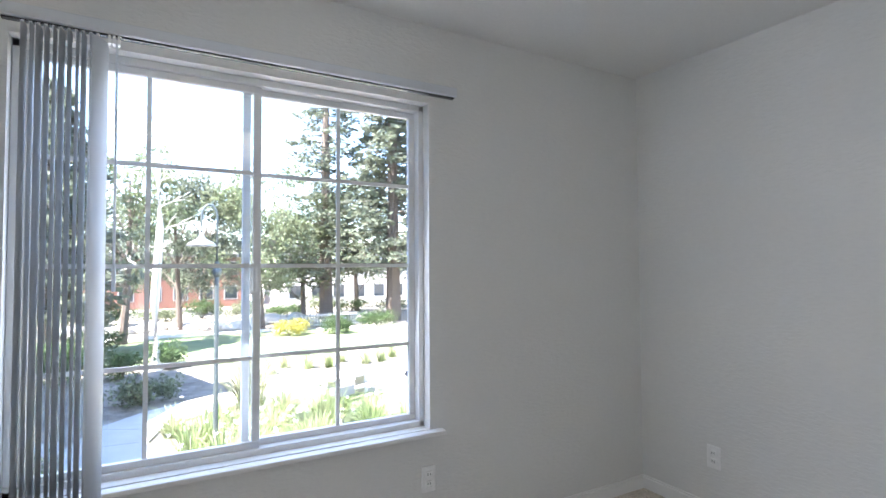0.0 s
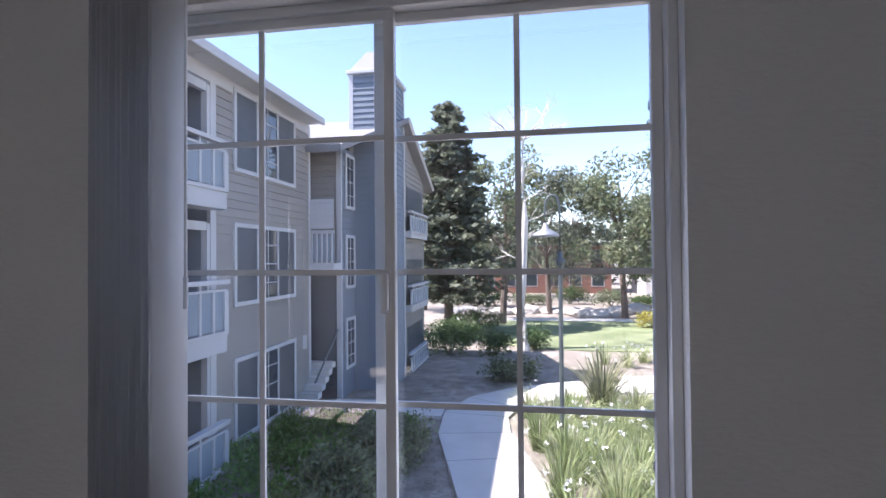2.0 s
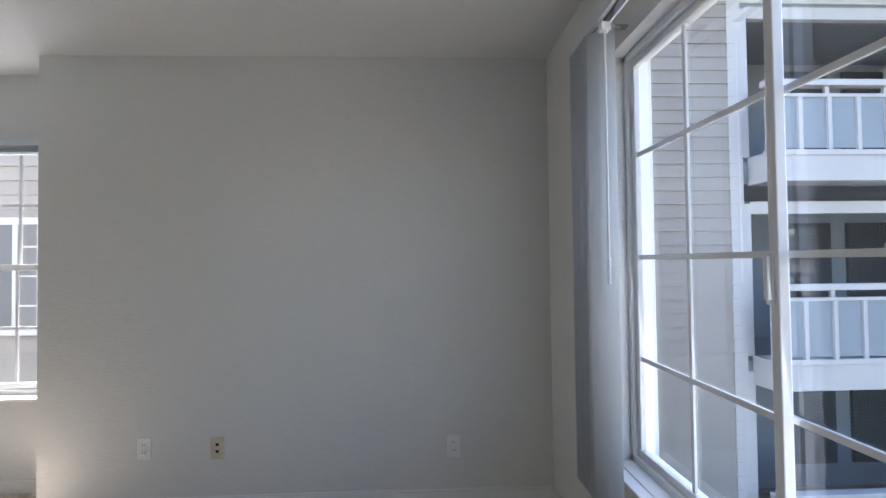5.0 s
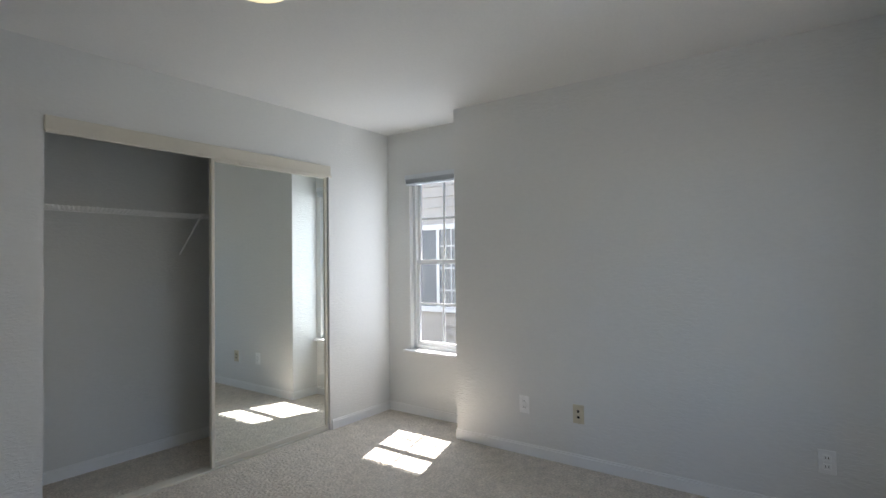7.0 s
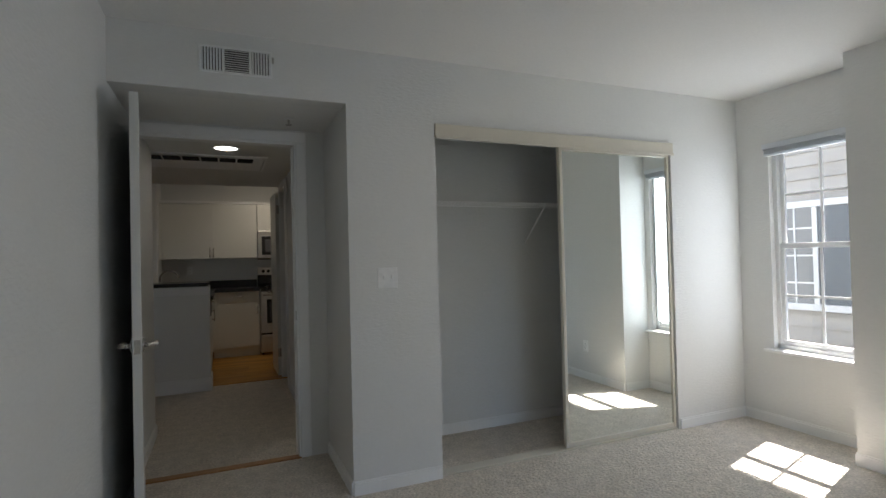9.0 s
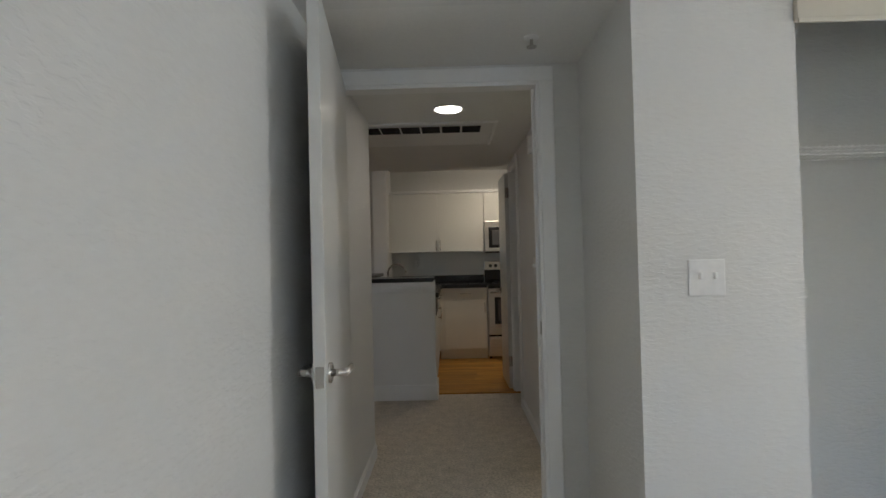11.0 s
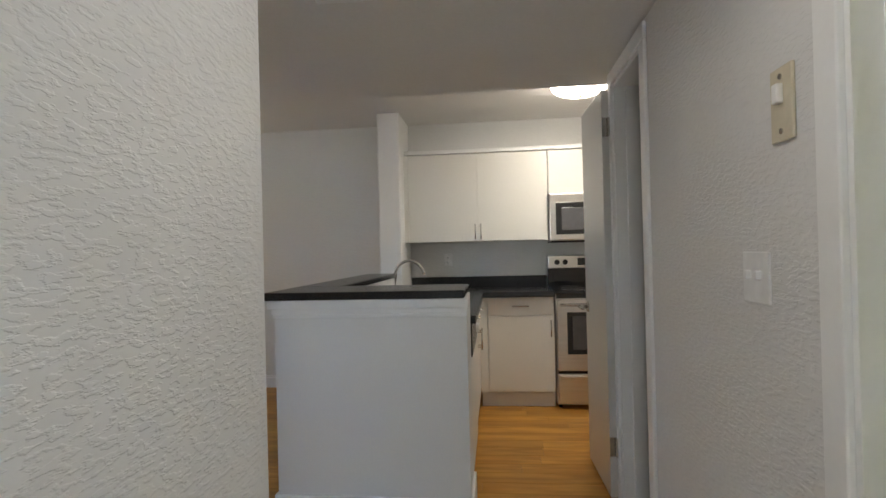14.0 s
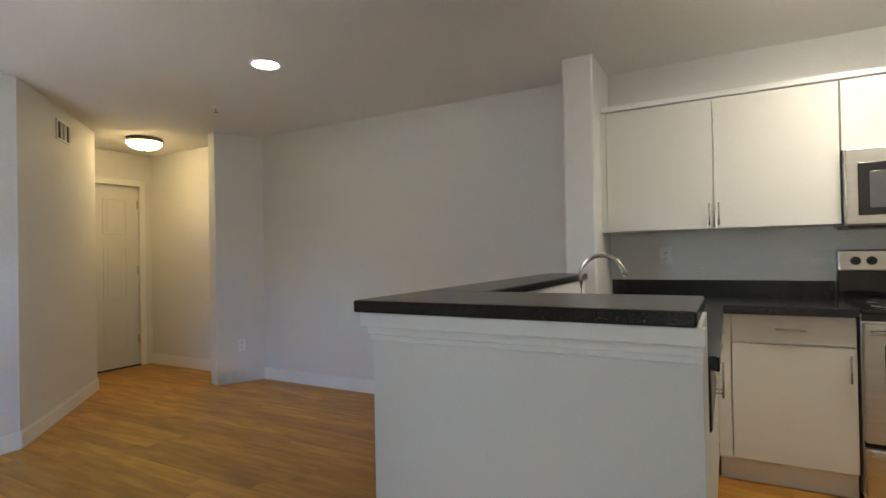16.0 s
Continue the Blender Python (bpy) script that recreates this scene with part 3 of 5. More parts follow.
structure("hall_ceiling", box(-1.03, HE + 0.11, 0.76, 3.42, LOW, H + 0.1), CEIL, "lowered off-white hall ceiling")
structure("hall_floor", box(-1.075, HE + 0.11, 0.66, 3.09, -0.12, -0.001), CARPET, "beige cut-pile hall carpet")
wall("living_wall_south", "y", LS - 0.12, LS, -4.28, XW - 0.12, -0.1, H, [(-3.5, -2.9, 1.0, 1.9)], label="off-white living room wall with a small window")
structure("living_wall_west", box(-4.28, -4.157, LS, 3.242, -0.1, H), PAINT, "off-white living room wall")
d = Vector((-5.32 + 4.157, 4.314 - 3.242)).normalized() * 0.13
structure("diagonal_wall", prism([(-4.157, 3.242), (-5.32, 4.314), (-5.32 - d.y, 4.314 + d.x), (-4.157 - d.y, 3.242 + d.x)], -0.1, H), PAINT, "off-white diagonal wall with a supply vent")
structure("entry_wall_south", box(-6.15, -5.3, 4.10, 4.20, -0.1, H), PAINT, "off-white entry wall")
wall("entry_wall_west", "x", -6.17, -6.05, 4.1, K + 0.1, -0.1, H, [(4.29, 5.17, -0.1, 2.05)], label="cream-lit entry wall around the front door")
structure("wall_back", box(-6.2, 3.2, K, K + 0.12, -0.1, H + 0.1), PAINT, "off-white back wall of kitchen and living room")
structure("fin_wall", prism([(-4.185, K), (-4.385, 4.90), (-4.515, 4.93), (-4.32, K)], -0.1, H), PAINT, "short off-white wall between entry and living room")
structure("column", box(-1.0, -0.81, 4.83, K, -0.1, H, bevel=0.012), SMOOTH, "off-white wall end beside the kitchen cabinets")
structure("living_ceiling", box(-6.2, 3.2, LS, K, H, H + 0.1), CEIL, "off-white living room ceiling")
structure("kitchen_wall_east", box(2.6, 2.72, 2.55, K, -0.1, H), PAINT, "plain kitchen wall")
structure("kitchen_wall_south", box(HE + 0.11, 2.72, 3.24, 3.34, -0.1, H), PAINT, "plain kitchen wall")
structure("subfloor", box(-6.2, 2.72, LS, K, -0.14, -0.012), WOODBASE)

# linen closet behind the hall door
structure("linen_back_wall", box(1.15, 1.25, 2.56, 3.24, -0.1, 2.4), PAINT)
structure("linen_floor", box(HE + 0.11, 1.2, 2.5, 3.24, -0.1, 0.0), CARPET)

# bath
structure("bath_wall_south", box(HE + 0.11, 3.15, 0.76, 0.82, -0.1, 2.4), GREEN, "olive green bath wall")
structure("bath_wall_north", box(HE + 0.11, 3.15, 2.46, 2.55, -0.1, 2.4), PAINT, "off-white bath wall over the mirror")
structure("bath_wall_east", box(3.05, 3.15, 0.82, 2.46, -0.1, 2.4), GREEN, "olive green bath wall")
structure("bath_ceiling", box(HE + 0.11, 3.2, 0.8, 3.24, 2.4, 2.5), CEIL)
structure("bath_floor", box(HE + 0.11, 3.15, 0.8, 2.5, -0.1, 0.0), mat("bath_vinyl_floor", (0.45, 0.42, 0.36), 0.4), "beige bath floor")

baseboard("hall_baseboard", [(XW, LS, XW, 0.766), (HE, 1.57, HE, 2.595)], 0.085, 0.013)
baseboard("living_baseboard", [(-4.157, LS, -4.157, 3.242)[2:] + (-4.157, LS), (-5.32, 4.314, -4.157, 3.242), (-4.185, K, -4.385, 4.90)[2:] + (-4.185, K), (-1.0, K, -4.185, K), (-4.515, 4.93, -4.385, 4.90), (-4.34, K, -6.05, K),
                               (XW, LS, -4.157, LS)[2:] + (XW, LS)], 0.115, 0.014, "tall white painted baseboard")


def door_frame(name, x, y0, y1, z1, side, depth, label):
    """A cased opening in a wall that faces along x; side -1: casing stands towards -x."""
    e = thing(name, label, "door frame", (x, (y0 + y1) / 2, 0), kind="structure")
    for a, b in ((y0 - 0.065, y0), (y1, y1 + 0.065)):
        part("casing", box(x + side * 0.016, x, a, b, 0, z1, bevel=0.004), TRIM, e)
    part("head_casing", box(x + side * 0.016, x, y0 - 0.065, y1 + 0.065, z1, z1 + 0.065, bevel=0.004), TRIM, e)
    for a, b in ((y0 - 0.002, y0 + 0.014), (y1 - 0.014, y1 + 0.002)):
        part("jamb", box(x - 0.002, x + depth, a, b, 0, z1 - 0.004), TRIM, e)
    part("stop", box(x + 0.05, x + 0.085, y1 - 0.028, y1 - 0.014, 0, z1 - 0.02), TRIM, e)
    part("head_jamb", box(x - 0.002, x + depth, y0, y1, z1 - 0.016, z1 + 0.002), TRIM, e)
    return e


bf = door_frame("door_2", HE, 0.86, 1.50, 2.04, -1, 0.112, "white painted bath door frame")
part("strike_plate", box(HE + 0.045, HE + 0.075, 1.4825, 1.487, 0.885, 0.945, bevel=0.001), NICKEL, bf, "satin steel strike plate")
door_frame("door_3", HE, 2.665, 3.165, 2.04, -1, 0.112, "white painted linen closet frame")
leaf = thing("linen_door", "white flush closet door standing wide open", "door", (0.54, 3.22, 0.02))
turn = Matrix.Translation((0.543, 3.205, 0)) @ Matrix.Rotation(radians(1.5), 4, "Z")
part("panel", box(-0.035, 0.0, 0.0, 0.505, 0.015, 2.03, bevel=0.002, m=turn), DOORP, leaf)
lever_knob(turn @ Vector((-0.035, 0.44, 0.91)), (0, -1, 0), (-1, 0, 0), leaf)
for z in (0.22, 1.80):
    part("hinge", tube([(0.54, 3.195, z), (0.54, 3.195, z + 0.09)], 0.007, 8), NICKEL, leaf)
    part("hinge_plate", box(-0.034, -0.004, -0.0012, 0.0005, z - 0.002, z + 0.092, m=turn), NICKEL, leaf)

# hall ceiling: return grille in a panel, downlight
gr = thing("return_grille", "white ceiling panel with six dark return-air slots", "vent", (-0.1, 2.0, LOW))
part("panel", box(-0.62, 0.30, 1.655, 2.32, LOW - 0.003, LOW - 0.001, bevel=0.002), TRIM, gr)
bm = bmesh.new()
for x0, x1, y0, y1 in ((-0.62, 0.315, 1.64, 1.665), (0.295, 0.315, 1.665, 2.31)):
    put(bm, x0, x1, y0, y1, LOW - 0.014, LOW, bevel=0.003)
part("frame", bm, TRIM, gr)
for k in range(6):
    x = -0.591 + 0.136 * k
    part("slot", box(x, x + 0.122, 1.745, 1.905, LOW - 0.0085, LOW - 0.0055), SHADOWBOX, gr, "dark return-air slot")
    for j in range(8):
        part("fin", box(x, x + 0.122, 1.75 + 0.02 * j, 1.752 + 0.02 * j, LOW - 0.012, LOW - 0.0085), SHADOWBOX, gr)


def downlight(x, y, z, label):
    e = thing("recessed_light", label, "ceiling light", (x, y, z), "recessed lights")
    part("trim_ring", lathe([(0.098, z), (0.098, z - 0.004), (0.088, z - 0.009), (0.078, z - 0.004), (0.078, z)], 36, Matrix.Translation((x, y, 0))), TRIM, e, smooth=True)
    part("lens", lathe([(0.079, z - 0.002), (0.079, z - 0.005), (0.01, z - 0.007)], 36, Matrix.Translation((x, y, 0))), LIT, e, "bright white lens")
    return e


downlight(0.0, 1.36, LOW, "lit recessed light in the hall ceiling")
downlight(-2.62, 3.93, H, "lit recessed light in the living room ceiling")
flush_lamp("kitchen_ceiling_lamp", 0.58, 4.25, H, 0.20, LITKITCHEN, "round lit kitchen ceiling lamp with a dark rim")
flush_lamp("entry_ceiling_lamp", -5.2, 4.72, H, 0.16, LITENTRY, "lit entry ceiling lamp with a bronze rim")


def sprinkler(x, y, z):
    e = thing("sprinkler", "small fire sprinkler head under the ceiling", "sprinkler", (x, y, z), "sprinklers")
    part("escutcheon", lathe([(0.03, z), (0.03, z - 0.006), (0.012, z - 0.01)], 20, Matrix.Translation((x, y, 0))), TRIM, e)
    part("nozzle", lathe([(0.007, z - 0.008), (0.006, z - 0.035), (0.02, z - 0.038), (0.02, z - 0.041)], 16, Matrix.Translation((x, y, 0))), NICKEL, e)


sprinkler(-3.68, 4.38, H)
sprinkler(0.34, 0.40, LOW)
bm = box(HE - 0.03, HE, 1.82, 1.88, 1.94, 2.06, bevel=0.006)
solo("door_chime", bm, PLATE, "small white chime box high on the hall wall", "chime")
th = thing("thermostat", "ivory thermostat plate with a sliding lever", "thermostat", (HE, 1.685, 1.54))
part("plate", box(HE - 0.008, HE, 1.645, 1.725, 1.455, 1.605, bevel=0.003), IVORY, th)
part("lever", box(HE - 0.022, HE - 0.007, 1.675, 1.695, 1.53, 1.57, bevel=0.003), PLATE, th)
for z in (1.475, 1.585):
    part("screw", tube([(HE - 0.01, 1.685, z), (HE - 0.007, 1.685, z)], 0.006, 10), NICKEL, th)
duplex("hall_switch", (HE, 1.81, 1.174), -90, "white two-gang switch plate on the hall wall", kind="switch", group="")
dv = thing("supply_vent", "white supply vent high on the diagonal wall", "vent", (-4.74, 3.78, 2.2))
md = Matrix.Translation((-4.735, 3.7745, 2.24)) @ Matrix.Rotation(math.atan2(4.314 - 3.242, -5.32 + 4.157), 4, "Z")
part("backing", box(-0.13, 0.13, -0.0045, -0.001, -0.07, 0.07, m=md), SHADOWBOX, dv)
bm = bmesh.new()
for a0, a1, b0, b1 in ((-0.14, 0.14, -0.08, -0.066), (-0.14, 0.14, 0.066, 0.08), (-0.14, -0.126, -0.08, 0.08), (0.126, 0.14, -0.08, 0.08), (-0.05, -0.04, -0.08, 0.08), (0.04, 0.05, -0.08, 0.08)):
    put(bm, a0, a1, -0.014, 0, b0, b1, bevel=0.002, m=md)
part("frame", bm, TRIM, dv)
for k in range(7):
    part("slat", box(-0.04, 0.04, -0.01, -0.004, -0.058 + 0.018 * k, -0.055 + 0.018 * k, m=md), TRIM, dv)
duplex("wall_outlet", (-2.1, K, 0.36), 0, "white duplex outlet low on the living room wall")
duplex("wall_outlet", (-4.285, 5.10, 0.36), 64, "white duplex outlet low on the short wall")

# front door
fd = thing("door_4", "closed six-panel white front door", "door", (-6.05, 4.73, 0), kind="structure")
part("slab", box(-6.12, -6.085, 4.289, 5.171, 0.0, 2.051), DOORP, fd)
for z0, z1 in ((0.18, 0.62), (0.78, 1.36), (1.50, 1.90)):
    for y0, y1 in ((4.42, 4.68), (4.78, 5.04)):
        bm = bmesh.new()
        for a, b, c, e in ((y0, y1, z0, z0 + 0.018), (y0, y1, z1 - 0.018, z1), (y0, y0 + 0.018, z0, z1), (y1 - 0.018, y1, z0, z1)):
            put(bm, -6.0865, -6.078, a, b, c, e, bevel=0.003)
        put(bm, -6.086, -6.081, y0 + 0.045, y1 - 0.045, z0 + 0.045, z1 - 0.045, bevel=0.002)
        part("panel", bm, DOORP, fd)
for y0, y1 in ((4.235, 4.30), (5.16, 5.225)):
    part("casing", box(-6.05, -6.034, y0, y1, 0, 2.05, bevel=0.004), TRIM, fd)
part("head_casing", box(-6.05, -6.034, 4.235, 5.225, 2.05, 2.115, bevel=0.004), TRIM, fd)
for z in (0.25, 1.05, 1.8):
    part("hinge", tube([(-6.078, 5.155, z), (-6.078, 5.155, z + 0.09)], 0.007, 8), NICKEL, fd)
part("threshold", box(-6.12, -6.04, 4.30, 5.16, 0.0, 0.014), BLACK, fd, "dark door sweep")

# ---- bath vanity ----
va = thing("bath_vanity", "white vanity cabinet with a speckled grey top", "vanity", (1.5, 2.2, 0))
part("body", box(0.69, 2.38, 1.95, 2.455, 0.09, 0.80), CAB, va)
part("toe_kick", box(0.69, 2.38, 2.0, 2.455, 0.0, 0.09), CAB, va)
for x0, x1 in ((0.70, 1.115), (1.125, 1.7), (1.71, 2.37)):
    f = part("drawer_front", box(x0, x1, 1.93, 1.95, 0.61, 0.785, bevel=0.002), CAB, va)
    xm = (x0 + x1) / 2
    part("handle", tube([(xm - 0.075, 1.905, 0.70), (xm + 0.075, 1.905, 0.70)], 0.005, 8), NICKEL, f)
    part("cabinet_door", box(x0, x1, 1.93, 1.95, 0.10, 0.60, bevel=0.002), CAB, va)
part("countertop", box(0.675, 2.395, 1.905, 2.455, 0.80, 0.84, bevel=0.005), LAMINATE, va, "grey-brown laminate top")
part("backsplash", box(0.675, 2.395, 2.435, 2.458, 0.84, 0.945, bevel=0.003), LAMINATE, va)
basin = lathe([(0.19, 0.842), (0.245, 0.842), (0.25, 0.852), (0.235, 0.86), (0.20, 0.855), (0.17, 0.80), (0.05, 0.73), (0.02, 0.728)], 40)
bmesh.ops.scale(basin, vec=(1.0, 0.78, 1.0), verts=basin.verts)
bmesh.ops.translate(basin, vec=(1.31, 2.15, 0), verts=basin.verts)
part("basin", basin, CERAMIC, va, "oval white drop-in basin", smooth=True)
f = tube([(1.34, 2.39, 0.845), (1.34, 2.39, 0.90)], 0.022, 14)
tube([(1.34, 2.39, 0.885), (1.34, 2.33, 0.90), (1.34, 2.27, 0.885)], [0.016, 0.014, 0.012], 12, f)
tube([(1.34, 2.39, 0.90), (1.36, 2.40, 0.945)], [0.012, 0.016], 10, f)
part("faucet", f, CHROME, va, "chrome single-lever faucet", smooth=True)
solo("bath_mirror", box(0.69, 2.38, 2.450, 2.457, 0.955, 1.945), MIRROR, "large frameless mirror over the vanity", "mirror")
vl = thing("vanity_light", "long lit vanity light bar over the mirror", "wall light", (1.5, 2.45, 2.05))
part("backplate", box(0.95, 2.0, 2.43, 2.458, 2.02, 2.16, bevel=0.004), TRIM, vl)
part("diffuser", box(0.97, 1.98, 2.33, 2.43, 2.03, 2.15, bevel=0.02), LIT, vl, "glowing white diffuser")
tb = thing("towel_bar", "chrome towel bar on the green wall", "towel bar", (2.4, 0.82, 1.41))
part("bar", tube([(2.08, 0.89, 1.41), (2.72, 0.89, 1.41)], 0.008, 12), CHROME, tb)
for x in (2.08, 2.72):
    part("post", tube([(x, 0.82, 1.41), (x, 0.826, 1.41), (x, 0.83, 1.41), (x, 0.90, 1.41)], [0.024, 0.024, 0.012, 0.012], 14), CHROME, tb)

# ---- kitchen ----


def bar_pull(p, q, out, parent, r=0.005):
    p, q, o = Vector(p), Vector(q), Vector(out)
    u = (q - p).normalized()
    b = tube([p + o * 0.03, q + o * 0.03], r, 10)
    for e in (p + u * 0.02, q - u * 0.02):
        tube([e, e + o * 0.03], r * 0.8, 8, b)
    return part("handle", b, NICKEL, parent, "brushed bar handle", smooth=True)


uc = thing("upper_cabinet", "white flat two-door wall cabinet", "cabinet", (-0.17, K, 1.33), "wall cabinets")
part("body", box(-0.773, 0.415, 5.018, K - 0.002, 1.327, 2.083), CAB, uc)
for x0, x1, hx in ((-0.771, -0.178, -0.20), (-0.174, 0.413, -0.152)):
    f = part("cabinet_door", box(x0, x1, 5.0, 5.018, 1.329, 2.08, bevel=0.002), CAB, uc)
    bar_pull((hx, 5.0, 1.345), (hx, 5.0, 1.475), (0, -1, 0), f)
uc2 = thing("upper_cabinet", "short white cabinet over the microwave", "cabinet", (0.8, K, 1.71), "wall cabinets")
part("body", box(0.418, 1.19, 5.018, K - 0.002, 1.712, 2.083), CAB, uc2)
for x0, x1, hx in ((0.42, 0.802, 0.782), (0.806, 1.188, 0.826)):
    f = part("cabinet_door", box(x0, x1, 5.0, 5.018, 1.714, 2.08, bevel=0.002), CAB, uc2)
    bar_pull((hx, 5.0, 1.73), (hx, 5.0, 1.86), (0, -1, 0), f)
uc3 = thing("upper_cabinet", "white wall cabinet beyond the microwave", "cabinet", (1.6, K, 1.33), "wall cabinets")
part("body", box(1.193, 2.0, 5.018, K - 0.002, 1.327, 2.083), CAB, uc3)
part("cabinet_door", box(1.195, 1.998, 5.0, 5.018, 1.329, 2.08, bevel=0.002), CAB, uc3)
structure("cabinet_filler", box(-0.81, -0.774, 5.004, K - 0.003, 1.327, 2.083), CAB, "white filler strip beside the wall cabinet")
structure("cabinet_trim", box(-0.80, 2.0, 4.985, K - 0.003, 2.084, 2.118, bevel=0.004), TRIM, "white trim along the top of the wall cabinets")

mw = thing("microwave", "stainless steel over-the-range microwave with black glass", "microwave", (0.8, 5.1, 1.30))
part("body", box(0.42, 1.188, 4.945, K - 0.003, 1.315, 1.708, bevel=0.004), STEEL, mw)
part("door_frame", box(0.42, 1.0, 4.92, 4.945, 1.318, 1.705, bevel=0.006), STEEL, mw)
part("door_glass", box(0.47, 0.94, 4.915, 4.922, 1.365, 1.63, bevel=0.003), BLACKGLASS, mw, "black door glass")
part("window", box(0.515, 0.895, 4.912, 4.916, 1.40, 1.585, bevel=0.003), GREYGLASS, mw)
part("control_panel", box(1.003, 1.188, 4.92, 4.945, 1.318, 1.705, bevel=0.006), BLACK, mw)
part("vent_base", box(0.43, 1.18, 4.95, 5.25, 1.30, 1.316), BLACK, mw)
bar_pull((0.97, 4.92, 1.36), (0.97, 4.92, 1.66), (0, -1, 0), mw, 0.009)

rg = thing("range", "stainless electric range with a black cooktop", "stove", (0.8, 4.95, 0))
part("body", box(0.425, 1.182, 4.70, 5.28, 0.03, 0.895), STEEL, rg)
part("cooktop", box(0.42, 1.187, 4.655, 5.24, 0.895, 0.918, bevel=0.005), BLACKGLASS, rg, "glossy black cooktop")
for x, y, r in ((0.60, 4.82, 0.10), (0.60, 5.06, 0.08), (1.0, 4.82, 0.08), (1.0, 5.06, 0.10)):
    c = bmesh.new()
    pts = []
    for k in range(70):
        a = k / 70 * 2 * math.pi * 3.5
        pts.append((x + r * (0.25 + 0.75 * k / 70) * math.cos(a), y + r * (0.25 + 0.75 * k / 70) * math.sin(a), 0.928))
    part("burner_coil", tube(pts, 0.0045, 6), BLACK, rg, smooth=True)
    part("drip_bowl", lathe([(r * 1.12, 0.9185), (r * 1.16, 0.923), (r * 1.08, 0.924), (r * 0.7, 0.9192)], 28, Matrix.Translation((x, y, 0))), CHROME, rg, "chrome drip bowl", smooth=True)
part("backguard", box(0.425, 1.182, 5.23, 5.285, 0.918, 1.075, bevel=0.004), BLACKGLASS, rg)
part("control_panel", box(0.425, 1.182, 5.215, 5.285, 1.075, 1.19, bevel=0.008), STEEL, rg)
for x in (0.503, 0.573, 1.035, 1.105):
    part("knob", tube([(x, 5.215, 1.13), (x, 5.20, 1.13), (x, 5.188, 1.13)], [0.024, 0.023, 0.019], 18), BLACK, rg)
part("clock_display", box(0.68, 0.92, 5.211, 5.216, 1.10, 1.165, bevel=0.002), BLACKGLASS, rg)
part("vent_strip", box(0.43, 1.177, 4.69, 4.70, 0.86, 0.892), BLACK, rg)
dr = part("oven_door", box(0.43, 1.177, 4.655, 4.70, 0.30, 0.85, bevel=0.008), STEEL, rg)
part("oven_glass", box(0.505, 1.10, 4.651, 4.656, 0.43, 0.755, bevel=0.003), BLACKGLASS, dr)
part("oven_window", box(0.545, 1.06, 4.6485, 4.652, 0.465, 0.725, bevel=0.002), GREYGLASS, dr)
bar_pull((0.45, 4.657, 0.815), (1.157, 4.657, 0.815), (0, -1.3, 0), dr, 0.012)
sd = part("storage_drawer", box(0.43, 1.177, 4.66, 4.70, 0.05, 0.275, bevel=0.008), STEEL, rg)
part("drawer_lip", box(0.45, 1.157, 4.648, 4.664, 0.235, 0.262, bevel=0.006), STEEL, sd)
part("gap_strip", box(0.43, 1.177, 4.68, 4.70, 0.275, 0.30), BLACK, rg)
for x in (0.45, 1.15):
    for y in (4.74, 5.24):
        part("foot", tube([(x, y, 0.0), (x, y, 0.03)], 0.015, 10), BLACK, rg)

bc = thing("base_cabinet", "white base cabinet with one drawer over a door", "cabinet", (0.15, 5.0, 0), "base cabinets")
part("body", box(-0.11, 0.415, 4.72, K - 0.002, 0.125, 0.878), CAB, bc)
part("toe_kick", box(-0.165, 0.415, 4.755, 4.80, 0.0, 0.125), CAB, bc)
f = part("drawer_front", box(-0.105, 0.412, 4.70, 4.72, 0.732, 0.872, bevel=0.002), CAB, bc)
bar_pull((0.085, 4.70, 0.805), (0.215, 4.70, 0.805), (0, -1, 0), f)
f = part("cabinet_door", box(-0.105, 0.412, 4.70, 4.72, 0.13, 0.724, bevel=0.002), CAB, bc)
bar_pull((0.385, 4.70, 0.565), (0.385, 4.70, 0.695), (0, -1, 0), f)
structure("corner_filler", box(-0.17, -0.111, 4.702, 4.80, 0.125, 0.878), CAB, "white filler strip in the cabinet corner")
sc = thing("sink_cabinet", "white sink base cabinet with bar handles", "cabinet", (-0.5, 4.2, 0), "base cabinets")
part("body", box(-0.86, -0.19, 3.82, 4.80, 0.125, 0.878), CAB, sc)
part("toe_kick", box(-0.26, -0.225, 3.82, 4.755, 0.0, 0.125), CAB, sc)
for y0, y1, hy in ((3.825, 4.26, 4.225), (4.265, 4.70, 4.30)):
    f = part("false_front", box(-0.19, -0.172, y0, y1, 0.732, 0.872, bevel=0.002), CAB, sc)
    bar_pull((-0.172, (y0 + y1) / 2 - 0.065, 0.805), (-0.172, (y0 + y1) / 2 + 0.065, 0.805), (1, 0, 0), f)
    f = part("cabinet_door", box(-0.19, -0.172, y0, y1, 0.13, 0.724, bevel=0.002), CAB, sc)
    bar_pull((-0.172, hy, 0.55), (-0.172, hy, 0.695), (1, 0, 0), f)
dw = thing("dishwasher", "white dishwasher with a black control panel", "dishwasher", (-0.5, 3.5, 0))
part("body", box(-0.78, -0.20, 3.215, 3.815, 0.1, 0.87), CAB, dw)
part("door", box(-0.20, -0.165, 3.22, 3.81, 0.12, 0.70, bevel=0.006), CAB, dw)
part("control_panel", box(-0.20, -0.158, 3.22, 3.81, 0.705, 0.868, bevel=0.008), BLACK, dw, "black control panel")
part("dial", tube([(-0.158, 3.70, 0.79), (-0.14, 3.70, 0.79)], [0.03, 0.026], 18), PLATE, dw)
